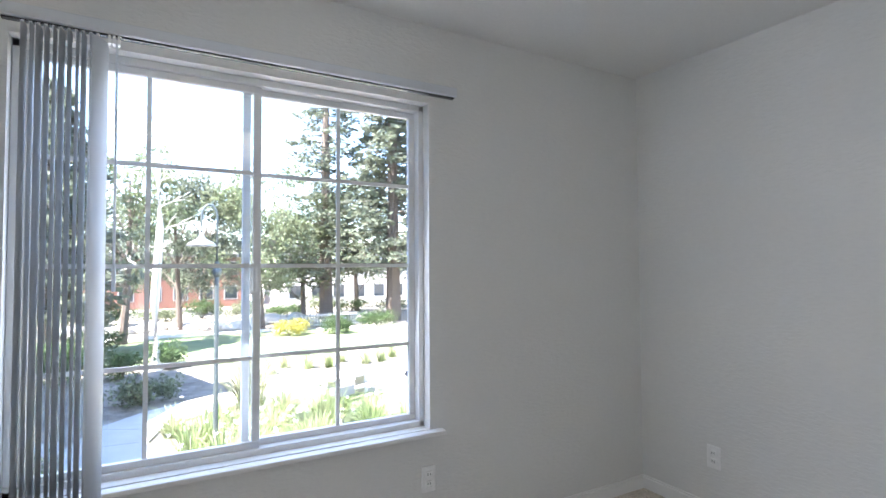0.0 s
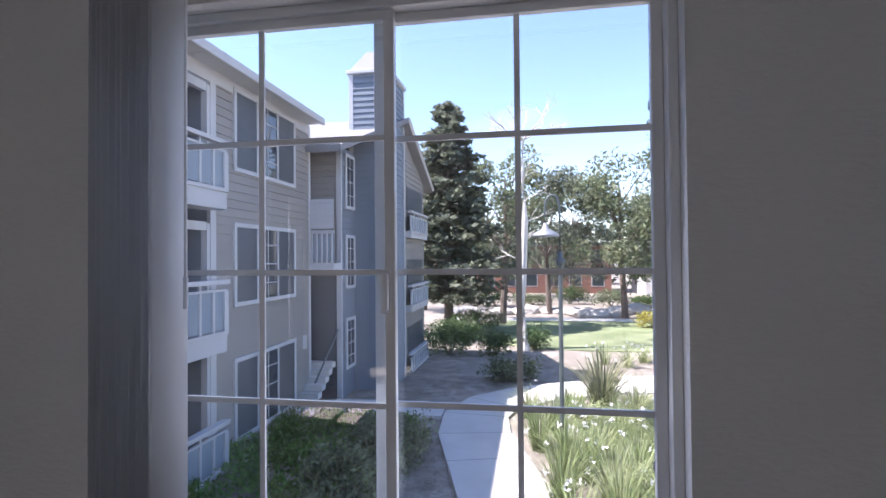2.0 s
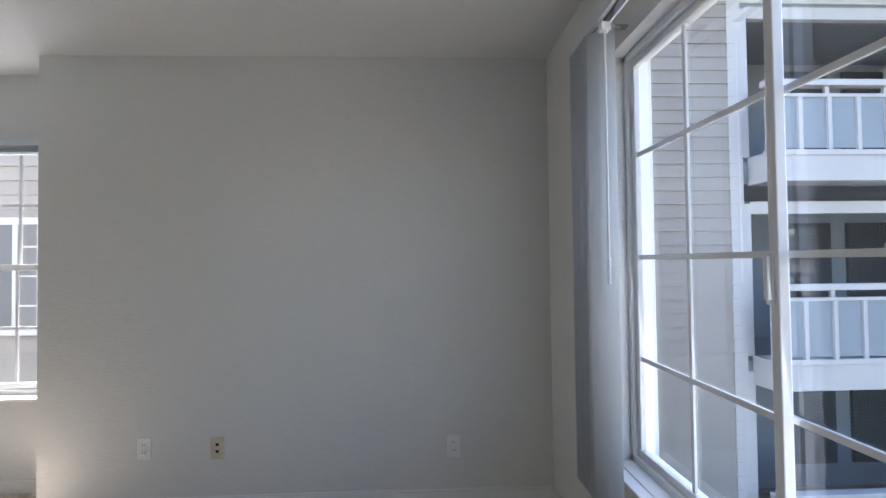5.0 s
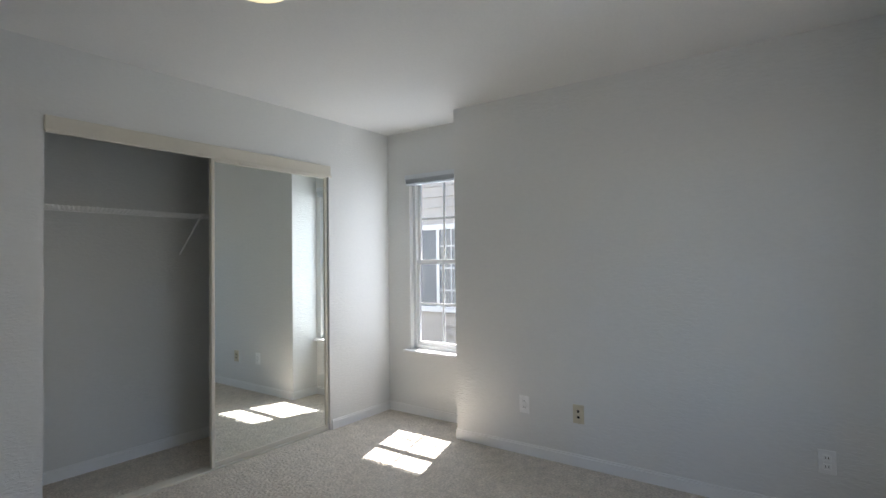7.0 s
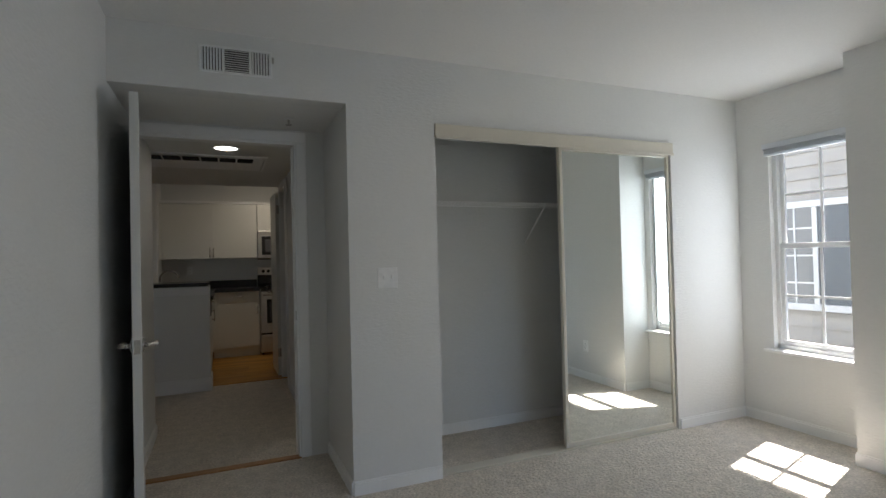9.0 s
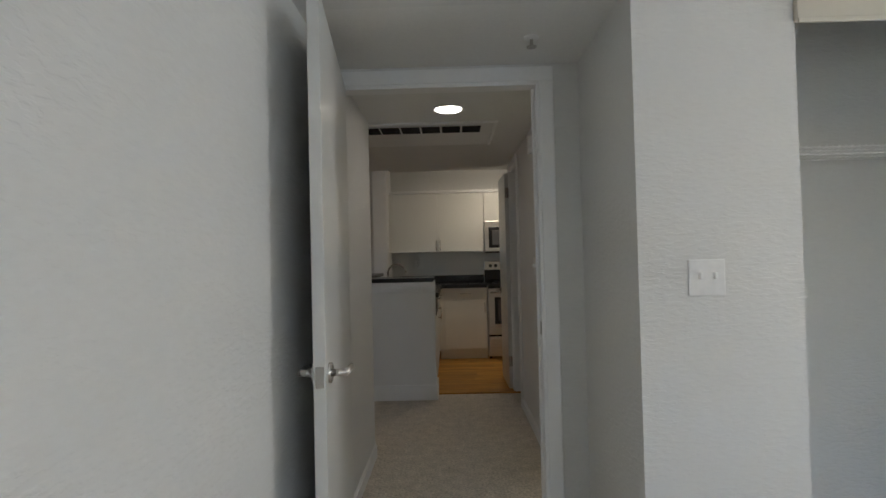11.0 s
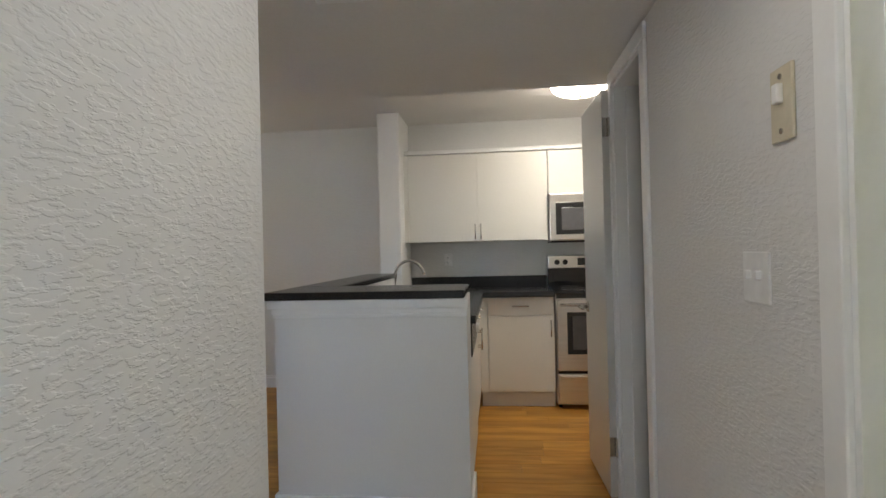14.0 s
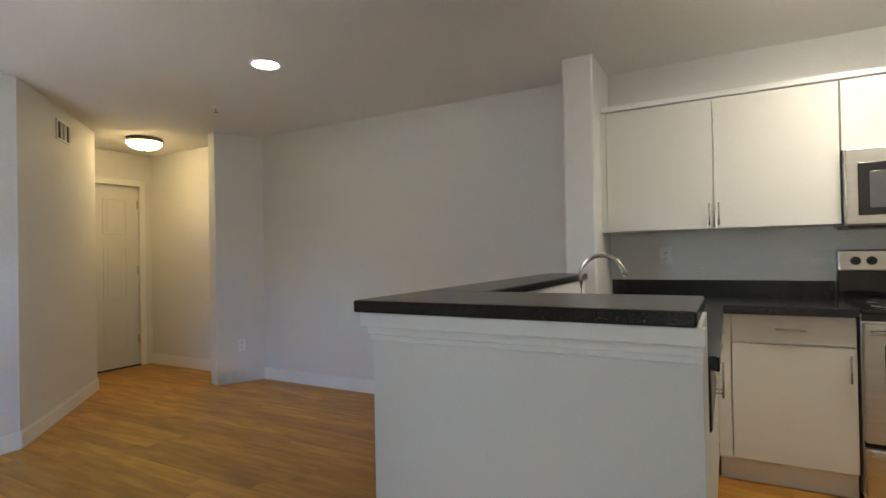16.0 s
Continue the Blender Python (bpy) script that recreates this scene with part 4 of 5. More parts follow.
part("toe_panel", box(-0.24, -0.21, 3.22, 3.81, 0.0, 0.11), BLACK, dw)

# half wall of the peninsula, with its bar top
pw = thing("half_wall", "off-white half wall with baseboard and cove trim", "half wall", (-0.6, 3.0, 0), kind="structure")
bm = box(-1.065, -0.165, 2.91, 3.21, -0.02, 1.039)
put(bm, -1.065, -0.885, 3.21, 4.83, -0.02, 1.039)
part("wall_core", bm, SMOOTH, pw)
bm = bmesh.new()
for z0, z1, o in ((0.955, 0.972, 0.008), (0.972, 0.997, 0.013), (0.997, 1.039, 0.028)):
    put(bm, -1.065 - o, -0.165 + o * 0.3, 2.91 - o, 2.91, z0, z1, bevel=0.003)
    put(bm, -1.065 - o, -1.065, 2.91, 4.83, z0, z1, bevel=0.003)
part("cove_trim", bm, TRIM, pw)
bm = box(-1.079, -0.151, 2.896, 2.91, 0, 0.135, bevel=0.003)
put(bm, -1.079, -1.065, 2.91, 4.83, 0, 0.135, bevel=0.003)
put(bm, -0.165, -0.151, 2.91, 3.20, 0, 0.135, bevel=0.003)
part("baseboard", bm, TRIM, pw)
bt = thing("bar_top", "black laminate bar top on the half wall", "countertop", (-0.6, 3.1, 1.0395))
part("end_piece", box(-1.108, -0.172, 2.868, 3.298, 1.0395, 1.076, bevel=0.006), TOP, bt)
part("long_piece", box(-1.108, -0.865, 3.299, 4.828, 1.0395, 1.076, bevel=0.006), TOP, bt)
ct = thing("countertop", "black laminate kitchen counter with a low backsplash", "countertop", (-0.3, 4.9, 0.88))
bm = bmesh.new()
SX0, SX1, SY0, SY1 = -0.74, -0.27, 3.86, 4.52
for a in ((-0.882, SX0, 3.215, 4.665), (SX1, -0.145, 3.215, 4.665), (SX0, SX1, 3.215, SY0), (SX0, SX1, SY1, 4.665), (-0.805, 0.418, 4.665, K - 0.004)):
    put(bm, a[0], a[1], a[2], a[3], 0.879, 0.919)
part("top", bm, TOP, ct)
part("front_edge", box(-0.146, 0.418, 4.655, 4.668, 0.876, 0.9195, bevel=0.005), TOP, ct)
part("side_edge", box(-0.148, -0.136, 3.215, 4.66, 0.876, 0.9195, bevel=0.005), TOP, ct)
part("backsplash", box(-0.805, 0.418, K - 0.024, K - 0.004, 0.919, 1.015, bevel=0.003), TOP, ct)
part("backsplash", box(1.19, 2.0, K - 0.024, K - 0.004, 0.919, 1.015, bevel=0.003), TOP, ct)
sk = thing("kitchen_sink", "stainless steel drop-in kitchen sink", "sink", (-0.5, 4.2, 0.92))
bm = bmesh.new()
for a in ((SX0 - 0.02, SX0 + 0.08, SY0 - 0.02, SY1 + 0.02), (SX1 - 0.02, SX1 + 0.02, SY0 - 0.02, SY1 + 0.02), (SX0 + 0.08, SX1 - 0.02, SY0 - 0.02, SY0 + 0.02), (SX0 + 0.08, SX1 - 0.02, SY1 - 0.02, SY1 + 0.02)):
    put(bm, a[0], a[1], a[2], a[3], 0.9195, 0.925, bevel=0.002)
part("rim", bm, STEEL, sk)
bm = bmesh.new()
for a in ((SX0 + 0.07, SX0 + 0.08, SY0 + 0.01, SY1 - 0.01, 0.74, 0.922), (SX1 - 0.03, SX1 - 0.02, SY0 + 0.01, SY1 - 0.01, 0.74, 0.922), (SX0 + 0.07, SX1 - 0.02, SY0 + 0.01, SY0 + 0.02, 0.74, 0.922), (SX0 + 0.07, SX1 - 0.02, SY1 - 0.02, SY1 - 0.01, 0.74, 0.922), (SX0 + 0.07, SX1 - 0.02, SY0 + 0.01, SY1 - 0.01, 0.735, 0.742)):
    put(bm, *a)
part("bowl", bm, STEEL, sk)
fc = thing("kitchen_faucet", "brushed gooseneck kitchen faucet", "faucet", (-0.715, 4.06, 0.925))
part("base", lathe([(0.028, 0.925), (0.028, 0.935), (0.018, 0.955), (0.013, 0.975)], 20, Matrix.Translation((-0.715, 4.06, 0))), NICKEL, fc, smooth=True)
pts = [(-0.715, 4.06, 0.96), (-0.715, 4.06, 1.09)] + [(-0.615 - 0.10 * math.cos(a), 4.05 - 0.02 * math.sin(a / 2), 1.09 + 0.10 * math.sin(a)) for a in [radians(15 * k) for k in range(1, 12)]] + [(-0.512, 4.03, 1.095)]
part("spout", tube(pts, 0.011, 12), NICKEL, fc, smooth=True)
for dy in (-0.09, 0.09):
    f = lathe([(0.022, 0.925), (0.02, 0.94), (0.012, 0.96), (0.014, 0.975)], 16, Matrix.Translation((-0.715, 4.06 + dy, 0)))
    tube([(-0.715, 4.06 + dy, 0.968), (-0.665, 4.06 + dy * 1.2, 0.98)], [0.007, 0.005], 8, f)
    part("lever", f, NICKEL, fc, smooth=True)
duplex("kitchen_outlet", (-0.467, K, 1.168), 0, "white duplex outlet over the counter")

# ---- outdoors ----
G = -3.1          # ground level
rng = random.Random(11)
SIDING = mat("taupe_siding", (0.25, 0.235, 0.215), 0.7, grain=(60, 0.05), stain=(1.2, 0.08), per_object=0.05, stretch=(1, 0.3, 1))
SIDING2 = mat("blue_grey_siding", (0.135, 0.165, 0.20), 0.7, grain=(60, 0.05), stain=(1.2, 0.08), per_object=0.05)
OUTTRIM = mat("white_house_trim", (0.45, 0.455, 0.46), 0.55, grain=(40, 0.03), stain=(1.5, 0.05))
PANELBLUE = mat("balcony_panel", (0.22, 0.27, 0.31), 0.6, stain=(1.5, 0.06))
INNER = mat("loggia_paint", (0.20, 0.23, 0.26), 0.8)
SHINGLE = mat("grey_shingles", (0.19, 0.19, 0.20), 0.9, grain=(18, 0.18), stain=(1.5, 0.08), bump=(25, 0.5, 0.01))
WINGLASS = mat("dark_window_glass", (0.035, 0.045, 0.055), 0.03, stain=(2, 0.1), spec=0.9)
# Insect screens; also the dark colour that paints shade on building B's openings.
SCREEN_SHADE = mat("insect_screen_and_shade", (0.07, 0.08, 0.09), 0.5)
CONCRETE = mat("path_concrete", (0.52, 0.50, 0.46), 0.85, grain=(40, 0.08), stain=(1.2, 0.08), bump=(60, 0.2, 0.004))
SOIL = mat("bark_mulch", (0.19, 0.16, 0.13), 0.95, grain=(14, 0.35), stain=(0.8, 0.15), bump=(20, 0.8, 0.03), tint=((0.30, 0.265, 0.22), 2.5))
LAWN = mat("lawn", (0.15, 0.185, 0.085), 0.9, grain=(9, 0.30), stain=(0.5, 0.18), bump=(40, 1.0, 0.03), tint=((0.22, 0.25, 0.13), 0.8))
BARK = mat("tree_bark", (0.13, 0.10, 0.08), 0.9, grain=(12, 0.25), bump=(14, 0.8, 0.03), stretch=(1, 1, 0.25))
PALEBARK = mat("pale_bark", (0.55, 0.52, 0.47), 0.85, grain=(10, 0.15), bump=(12, 0.5, 0.02), stretch=(1, 1, 0.3))
STONE = mat("landscape_rock", (0.42, 0.39, 0.35), 0.9, grain=(8, 0.2), stain=(1, 0.1), bump=(8, 0.6, 0.05), per_island=0.15)
BRICKRED = mat("far_red_wall", (0.21, 0.10, 0.075), 0.8, stain=(0.5, 0.1))
FARWHITE = mat("far_pale_wall", (0.62, 0.60, 0.57), 0.8, stain=(0.5, 0.08))
IRON = mat("lamp_post_paint", (0.10, 0.12, 0.12), 0.45, 0.3, stain=(2, 0.1))
HOOD = mat("hood_sheet_metal", (0.17, 0.175, 0.185), 0.7, stain=(2, 0.1))
GALV = mat("grill_steel", (0.30, 0.31, 0.32), 0.5, 0.6, stain=(4, 0.15))


def leaf_mat(name, a, b):
    m = mat(name, a, 0.75, grain=(3.0, 0.25), stain=(0.35, 0.25), tint=(b, 0.9), per_island=0.45)
    n, l = m.node_tree.nodes, m.node_tree.links
    p, through_leaf, mix = n["Principled BSDF"], n.new("ShaderNodeBsdfTranslucent"), n.new("ShaderNodeMixShader")
    l.new(p.inputs["Base Color"].links[0].from_socket, through_leaf.inputs["Color"])
    mix.inputs[0].default_value = 0.5
    l.new(p.outputs[0], mix.inputs[1]), l.new(through_leaf.outputs[0], mix.inputs[2])
    l.new(mix.outputs[0], n["Material Output"].inputs[0])
    return m


LEAF_DARK = leaf_mat("conifer_foliage", (0.115, 0.135, 0.09), (0.165, 0.18, 0.125))
LEAF_MID = leaf_mat("broadleaf_foliage", (0.15, 0.18, 0.095), (0.21, 0.23, 0.14))
LEAF_HEDGE = leaf_mat("hedge_foliage", (0.06, 0.105, 0.035), (0.10, 0.15, 0.055))
LEAF_GOLD = leaf_mat("gold_foliage", (0.38, 0.34, 0.07), (0.46, 0.42, 0.12))
LEAF_IVY = leaf_mat("groundcover_foliage", (0.09, 0.19, 0.035), (0.15, 0.26, 0.06))
BLADE = leaf_mat("grass_blades", (0.20, 0.26, 0.10), (0.32, 0.35, 0.19))
FLAX = leaf_mat("flax_blades", (0.17, 0.19, 0.11), (0.28, 0.27, 0.17))
PETAL = mat("white_flowers", (0.75, 0.74, 0.72), 0.7)

structure("ground", box(-400, 400, -600, 300, G - 0.6, G), SOIL, "bare mulch ground outside")


def sheet(name, poly, z, material, label):
    return structure(name, prism(poly, G - 0.02, G + z), material, label)


def ring(cx, cy, rx, ry, n=36, wob=0.08, seed=1):
    r = random.Random(seed)
    ph = [r.random() * 6.28 for _ in range(3)]
    out = []
    for k in range(n):
        a = 2 * math.pi * k / n
        s = 1 + wob * (math.sin(2 * a + ph[0]) + 0.6 * math.sin(3 * a + ph[1]) + 0.4 * math.sin(5 * a + ph[2]))
        out.append((cx + rx * s * math.cos(a), cy + ry * s * math.sin(a)))
    return out


def band(points, width):
    """A strip of ground that follows points."""
    pts = [Vector(p) for p in points]
    lo, hi = [], []
    for i, p in enumerate(pts):
        d = (pts[min(i + 1, len(pts) - 1)] - pts[max(i - 1, 0)]).normalized()
        n = Vector((-d.y, d.x)) * width / 2
        lo.append(tuple(p + n)), hi.append(tuple(p - n))
    return lo + hi[::-1]


sheet("lawn", ring(-3.5, -33.5, 9.5, 6.5, wob=0.06, seed=3), 0.05, LAWN, "mown green lawn")
sheet("lawn_2", ring(-14.0, -30.0, 6.0, 8.0, wob=0.06, seed=5), 0.055, LAWN, "mown green lawn")
sheet("lawn_3", ring(-3.0, -17.2, 2.6, 2.0, wob=0.08, seed=8), 0.045, LAWN, "patchy lawn beside the picnic table")
sheet("far_path", band([(7, -38.5), (0, -39.2), (-8, -39.0), (-16, -36), (-22, -30)], 1.5), 0.07, CONCRETE, "pale concrete garden path")
sheet("patio_path", band([(-1.2, -20.7), (-4.5, -21.4), (-9, -22.5), (-14, -25.5)], 2.2), 0.06, CONCRETE, "pale concrete path by the table")

# curved path in slabs
slabs = thing("pavement", "pale concrete path in slabs", "path", (2.5, -14, G), kind="structure")
spine = [(0.7, -4.2), (0.95, -7.0), (1.25, -9.5), (1.7, -11.7), (2.25, -13.6), (2.72, -15.2), (2.85, -16.7), (2.45, -18.0), (1.5, -19.0), (0.2, -19.8), (-1.4, -20.6)]
for k, (p, q) in enumerate(zip(spine, spine[1:])):
    ends = []
    for i in (k, k + 1):
        along = (Vector(spine[min(i + 1, len(spine) - 1)]) - Vector(spine[max(i - 1, 0)])).normalized()
        gap = (Vector(q) - Vector(p)).normalized() * (0.012 if i == k else -0.012)
        side = Vector((-along.y, along.x)) * 0.9
        ends.append((Vector(spine[i]) + gap + side, Vector(spine[i]) + gap - side))
    part("slab", prism([tuple(ends[0][0]), tuple(ends[1][0]), tuple(ends[1][1]), tuple(ends[0][1])], G - 0.05, G + 0.075), CONCRETE, slabs)
for x0, x1, y0, y1 in ((3.78, 5.4, -17.75, -16.45), (5.42, 7.3, -17.75, -16.45)):
    part("slab", box(x0, x1, y0, y1, G - 0.05, G + 0.07), CONCRETE, slabs)


def lap_boards(parent, axis, c, a0, a1, z0, z1, material, step=0.2, out=-1):
    """Lapped boards on a wall: each board leans out by its thickness at the foot."""
    z = z0
    while z < z1 - 0.02:
        top = min(z + step + 0.02, z1)
        bm = bmesh.new()
        prof = [(0, z), (out * 0.036, z), (out * 0.006, top), (0, top)]
        ends = []
        for a in (a0, a1):
            ends.append([bm.verts.new((c + o, a, h) if axis == "x" else (a, c + o, h)) for o, h in prof])
        for k in range(4):
            j = (k + 1) % 4
            bm.faces.new((ends[0][k], ends[0][j], ends[1][j], ends[1][k]))
        bm.faces.new(ends[0]), bm.faces.new(ends[1])
        bmesh.ops.recalc_face_normals(bm, faces=bm.faces)
        part("board", bm, material, parent)
        z += step


def house_window(parent, axis, c, a0, a1, z0, z1, out=-1, panes=3, grid=True, blind=False):
    """A window on a house wall: white frame, dark glass, a grid in the middle light."""
    def bx(o0, o1, p, q, r, s, bevel=0.0):
        lo, hi = sorted((c + out * o0, c + out * o1))
        return box(lo, hi, p, q, r, s, bevel=bevel) if axis == "x" else box(p, q, lo, hi, r, s, bevel=bevel)
    w = part("window", bx(0.02, 0.045, a0 + 0.08, a1 - 0.08, z0 + 0.08, z1 - 0.08), WINGLASS, parent)
    for r, s in ((z0, z0 + 0.1), (z1 - 0.1, z1)):
        part("frame_rail", bx(0.015, 0.075, a0, a1, r, s, 0.006), OUTTRIM, w)
    for p, q in ((a0, a0 + 0.1), (a1 - 0.1, a1)):
        part("frame_stile", bx(0.015, 0.074, p, q, z0 + 0.1, z1 - 0.1, 0.006), OUTTRIM, w)
    n = panes
    for k in range(1, n):
        a = a0 + (a1 - a0) * k / n
        part("mullion", bx(0.03, 0.066, a - 0.035, a + 0.035, z0 + 0.1, z1 - 0.1), OUTTRIM, w)
    if grid:
        p, q = (a0 + (a1 - a0) / 3 + 0.03, a1 - (a1 - a0) / 3 - 0.03) if n == 3 else (a0 + 0.1, a1 - 0.1)
        for k in range(1, 4):
            z = z0 + (z1 - z0) * k / 4
            part("muntin", bx(0.044, 0.056, p, q, z - 0.012, z + 0.012), OUTTRIM, w)
        part("muntin", bx(0.044, 0.0555, (p + q) / 2 - 0.012, (p + q) / 2 + 0.012, z0 + 0.1, z1 - 0.1), OUTTRIM, w)
    if n == 3:
        part("shade", bx(0.044, 0.052, a1 - (a1 - a0) / 3 + 0.04, a1 - 0.1, z0 + 0.1, z1 - 0.1), SCREEN_SHADE, w, "dark insect screen")
        part("shade", bx(0.044, 0.052, a0 + 0.1, a0 + (a1 - a0) / 3 - 0.04, z0 + 0.1, z1 - 0.1), SCREEN_SHADE, w, "dark insect screen")
    return w


def balcony(parent, x0, x1, y0, y1, zb, zt, fascia):
    """A balcony front facing -x: rim beam, blue panels between white posts, two rails."""
    b = part("balcony", box(x0, x1, y0, y1, zb, zb + fascia, bevel=0.01), OUTTRIM, parent, "white balcony rim")
    part("rim_lip", box(x0 - 0.03, x0 + 0.1, y0 - 0.03, y1 + 0.03, zb + fascia - 0.06, zb + fascia + 0.02, bevel=0.008), OUTTRIM, b)
    part("top_rail", box(x0 - 0.05, x0 + 0.12, y0 - 0.05, y1 + 0.05, zt - 0.09, zt, bevel=0.01), OUTTRIM, b)
    part("mid_rail", box(x0, x0 + 0.07, y0, y1, zt - 0.24, zt - 0.19, bevel=0.006), OUTTRIM, b)
    part("panel", box(x0 + 0.03, x0 + 0.05, y0, y1, zb + fascia + 0.05, zt - 0.24), PANELBLUE, b, "blue-grey panel behind the posts")
    n = max(3, round((y1 - y0) / 0.42))
    for k in range(n + 1):
        y = y0 + 0.03 + (y1 - y0 - 0.06) * k / n
        w = 0.07 if k in (0, n) else 0.03
        part("post", box(x0 - 0.012, x0 + 0.035, y - w, y + w, zb + fascia, zt - 0.24, bevel=0.004), OUTTRIM, b)
    for k in range(1, 5):
        y = y0 + (y1 - y0) * k / 5
        part("spacer", box(x0 + 0.01, x0 + 0.06, y - 0.03, y + 0.03, zt - 0.19, zt - 0.09), OUTTRIM, b)
    return b


# building A: long wing with stacked balconies
AX, ARE = 8.0, 5.42
ba = thing("apartment_building", "taupe three-storey apartment wing with white balconies", "building", (12, -8, G))
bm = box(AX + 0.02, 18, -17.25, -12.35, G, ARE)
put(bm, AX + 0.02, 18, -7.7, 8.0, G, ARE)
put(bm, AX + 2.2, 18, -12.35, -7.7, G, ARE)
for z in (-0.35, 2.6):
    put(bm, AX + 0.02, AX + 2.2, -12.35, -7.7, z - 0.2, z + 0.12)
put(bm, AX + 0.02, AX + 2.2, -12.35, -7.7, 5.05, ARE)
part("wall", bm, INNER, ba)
lap_boards(ba, "x", AX, -17.25, -12.4, G, ARE - 0.1, SIDING)
lap_boards(ba, "x", AX, -7.65, 6.0, G, ARE - 0.1, SIDING)
for y0, y1 in ((-17.33, -17.19), (-12.5, -12.3), (-7.75, -7.55)):
    part("corner_board", box(AX - 0.035, AX + 0.05, y0, y1, G, ARE - 0.1), OUTTRIM, ba)
part("frieze", box(AX - 0.03, AX + 0.03, -17.3, 6.0, 5.12, ARE), OUTTRIM, ba, "white frieze board")
bm = bmesh.new()
put(bm, AX - 0.55, AX + 0.05, -17.15, 6.5, ARE, ARE + 0.05)
put(bm, AX - 0.60, AX - 0.50, -17.15, 6.5, ARE - 0.04, ARE + 0.16, bevel=0.02)
part("eave", bm, OUTTRIM, ba, "white eave and gutter")
rf = bmesh.new()
v = [rf.verts.new(p) for p in ((AX - 0.6, -17.2, ARE + 0.14), (AX - 0.6, 6.5, ARE + 0.14), (13, 6.5, ARE + 1.9), (13, -17.2, ARE + 1.9), (18.5, -17.2, ARE + 0.1), (18.5, 6.5, ARE + 0.1))]
rf.faces.new((v[0], v[3], v[2], v[1])), rf.faces.new((v[3], v[4], v[5], v[2])), rf.faces.new((v[0], v[4], v[3])), rf.faces.new((v[1], v[2], v[5])), rf.faces.new((v[0], v[1], v[5], v[4]))
part("roof", rf, SHINGLE, ba)
for z0, z1 in ((3.36, 5.30), (0.25, 2.18), (-2.85, -0.93)):
    house_window(ba, "x", AX, -16.25, -13.15, z0, z1)
    house_window(ba, "x", AX, 1.45, 3.25, z0 - 0.1 + 0.2, z1 - 0.2)
for zb, zt in ((2.37, 3.80), (-0.57, 0.92), (-3.05, -1.98)):
    balcony(ba, AX - 0.48, AX + 0.02, -12.2, -7.85, zb, zt, 0.42 if zb > -3 else 0.1)
    zf = zb + 0.42
    for y0, y1 in ((-12.35, -11.2), (-11.15, -9.9)):
        part("glass_door", box(AX + 2.12, AX + 2.2, y0 + 0.3, y1, zf, zf + 2.1), WINGLASS, ba)
    part("door_frame", box(AX + 2.08, AX + 2.2, -12.1, -12.0, zf, zf + 2.15), OUTTRIM, ba)
    part("loggia_lamp", lathe([(0.08, zf + 1.7), (0.1, zf + 1.6), (0.06, zf + 1.5)], 14, Matrix.Translation((AX + 2.1, -12.0, 0))), OUTTRIM, ba)
    part("loggia_post", box(AX - 0.02, AX + 0.12, -12.33, -12.2, zf, zf + 2.25), OUTTRIM, ba)
    part("loggia_post", box(AX - 0.02, AX + 0.12, -7.86, -7.73, zf, zf + 2.25), OUTTRIM, ba)
    part("loggia_beam", box(AX - 0.01, AX + 0.1, -12.2, -7.86, zf + 2.1, zf + 2.28), OUTTRIM, ba)
part("house_sign", box(AX - 0.05, AX - 0.025, -17.0, -16.72, -1.35, -0.95), OUTTRIM, ba, "small white notice beside the stair")

# building B: stair bay, chimney and gable
bb = thing("apartment_building", "blue-grey gabled apartment block with a tall chimney", "building", (10, -21, G))
NB = -18.0
bm = box(7.24, 15, -25.0, NB, G, 4.9)
put(bm, 6.05, 15, -25.0, -21.0, G, 4.7)
put(bm, 8.7, 15, NB, -17.3, G, 4.9)
part("wall", bm, INNER, bb)
lap_boards(bb, "y", NB, 7.24, 8.7, 1.15, 4.9, SIDING, out=1)
lap_boards(bb, "x", 7.24, -19.3, NB - 0.02, G, 4.9, SIDING2)
lap_boards(bb, "x", 6.05, -25.0, -21.1, G, 5.2, SIDING)
lap_boards(bb, "y", -21.0, 6.05, 7.75, G, 4.7, SIDING2, out=1)
bm = box(7.2, 8.7, NB + 0.02, NB + 0.72, 0.86, 1.2)
part("landing_beam", bm, OUTTRIM, bb, "white beam over the stair opening")
# Flat sheet: the stairwell's shade is put into its dark colour.
part("stair_opening", box(7.40, 8.6, NB + 0.005, NB + 0.03, G, 0.9), SCREEN_SHADE, bb, "dark sheet painted as the shade in the stair opening")
for x0, x1 in ((7.20, 7.36), (8.62, 8.74)):
    part("stair_post", box(x0, x1, NB, NB + 0.08, G, 4.9), OUTTRIM, bb)
part("landing_rail", box(7.2, 8.7, NB + 0.64, NB + 0.71, 2.1, 2.2), OUTTRIM, bb)
part("landing_panel", box(7.2, 8.7, NB + 0.66, NB + 0.68, 1.25, 2.05), PANELBLUE, bb)
for k in range(9):
    part("landing_post", box(7.24 + 0.165 * k, 7.29 + 0.165 * k, NB + 0.68, NB + 0.715, 1.2, 2.1), OUTTRIM, bb)
# Pale parapet siding; its sunlight is put into the trim white.
lap_boards(bb, "y", NB + 0.7, 7.2, 8.7, 2.25, 3.15, OUTTRIM, out=1)
for z0, z1 in ((2.95, 4.75), (0.35, 2.1), (-2.25, -0.6)):
    house_window(bb, "x", 7.22, -19.1, -18.25, z0, z1, panes=1)
for k in range(7):
    part("step", box(7.42, 8.55, NB + 0.05 + 1.62 - 0.27 * k, NB + 0.05 + 1.92 - 0.27 * k, G + 0.17 * k, G + 0.17 * (k + 1), bevel=0.01), CONCRETE, bb)
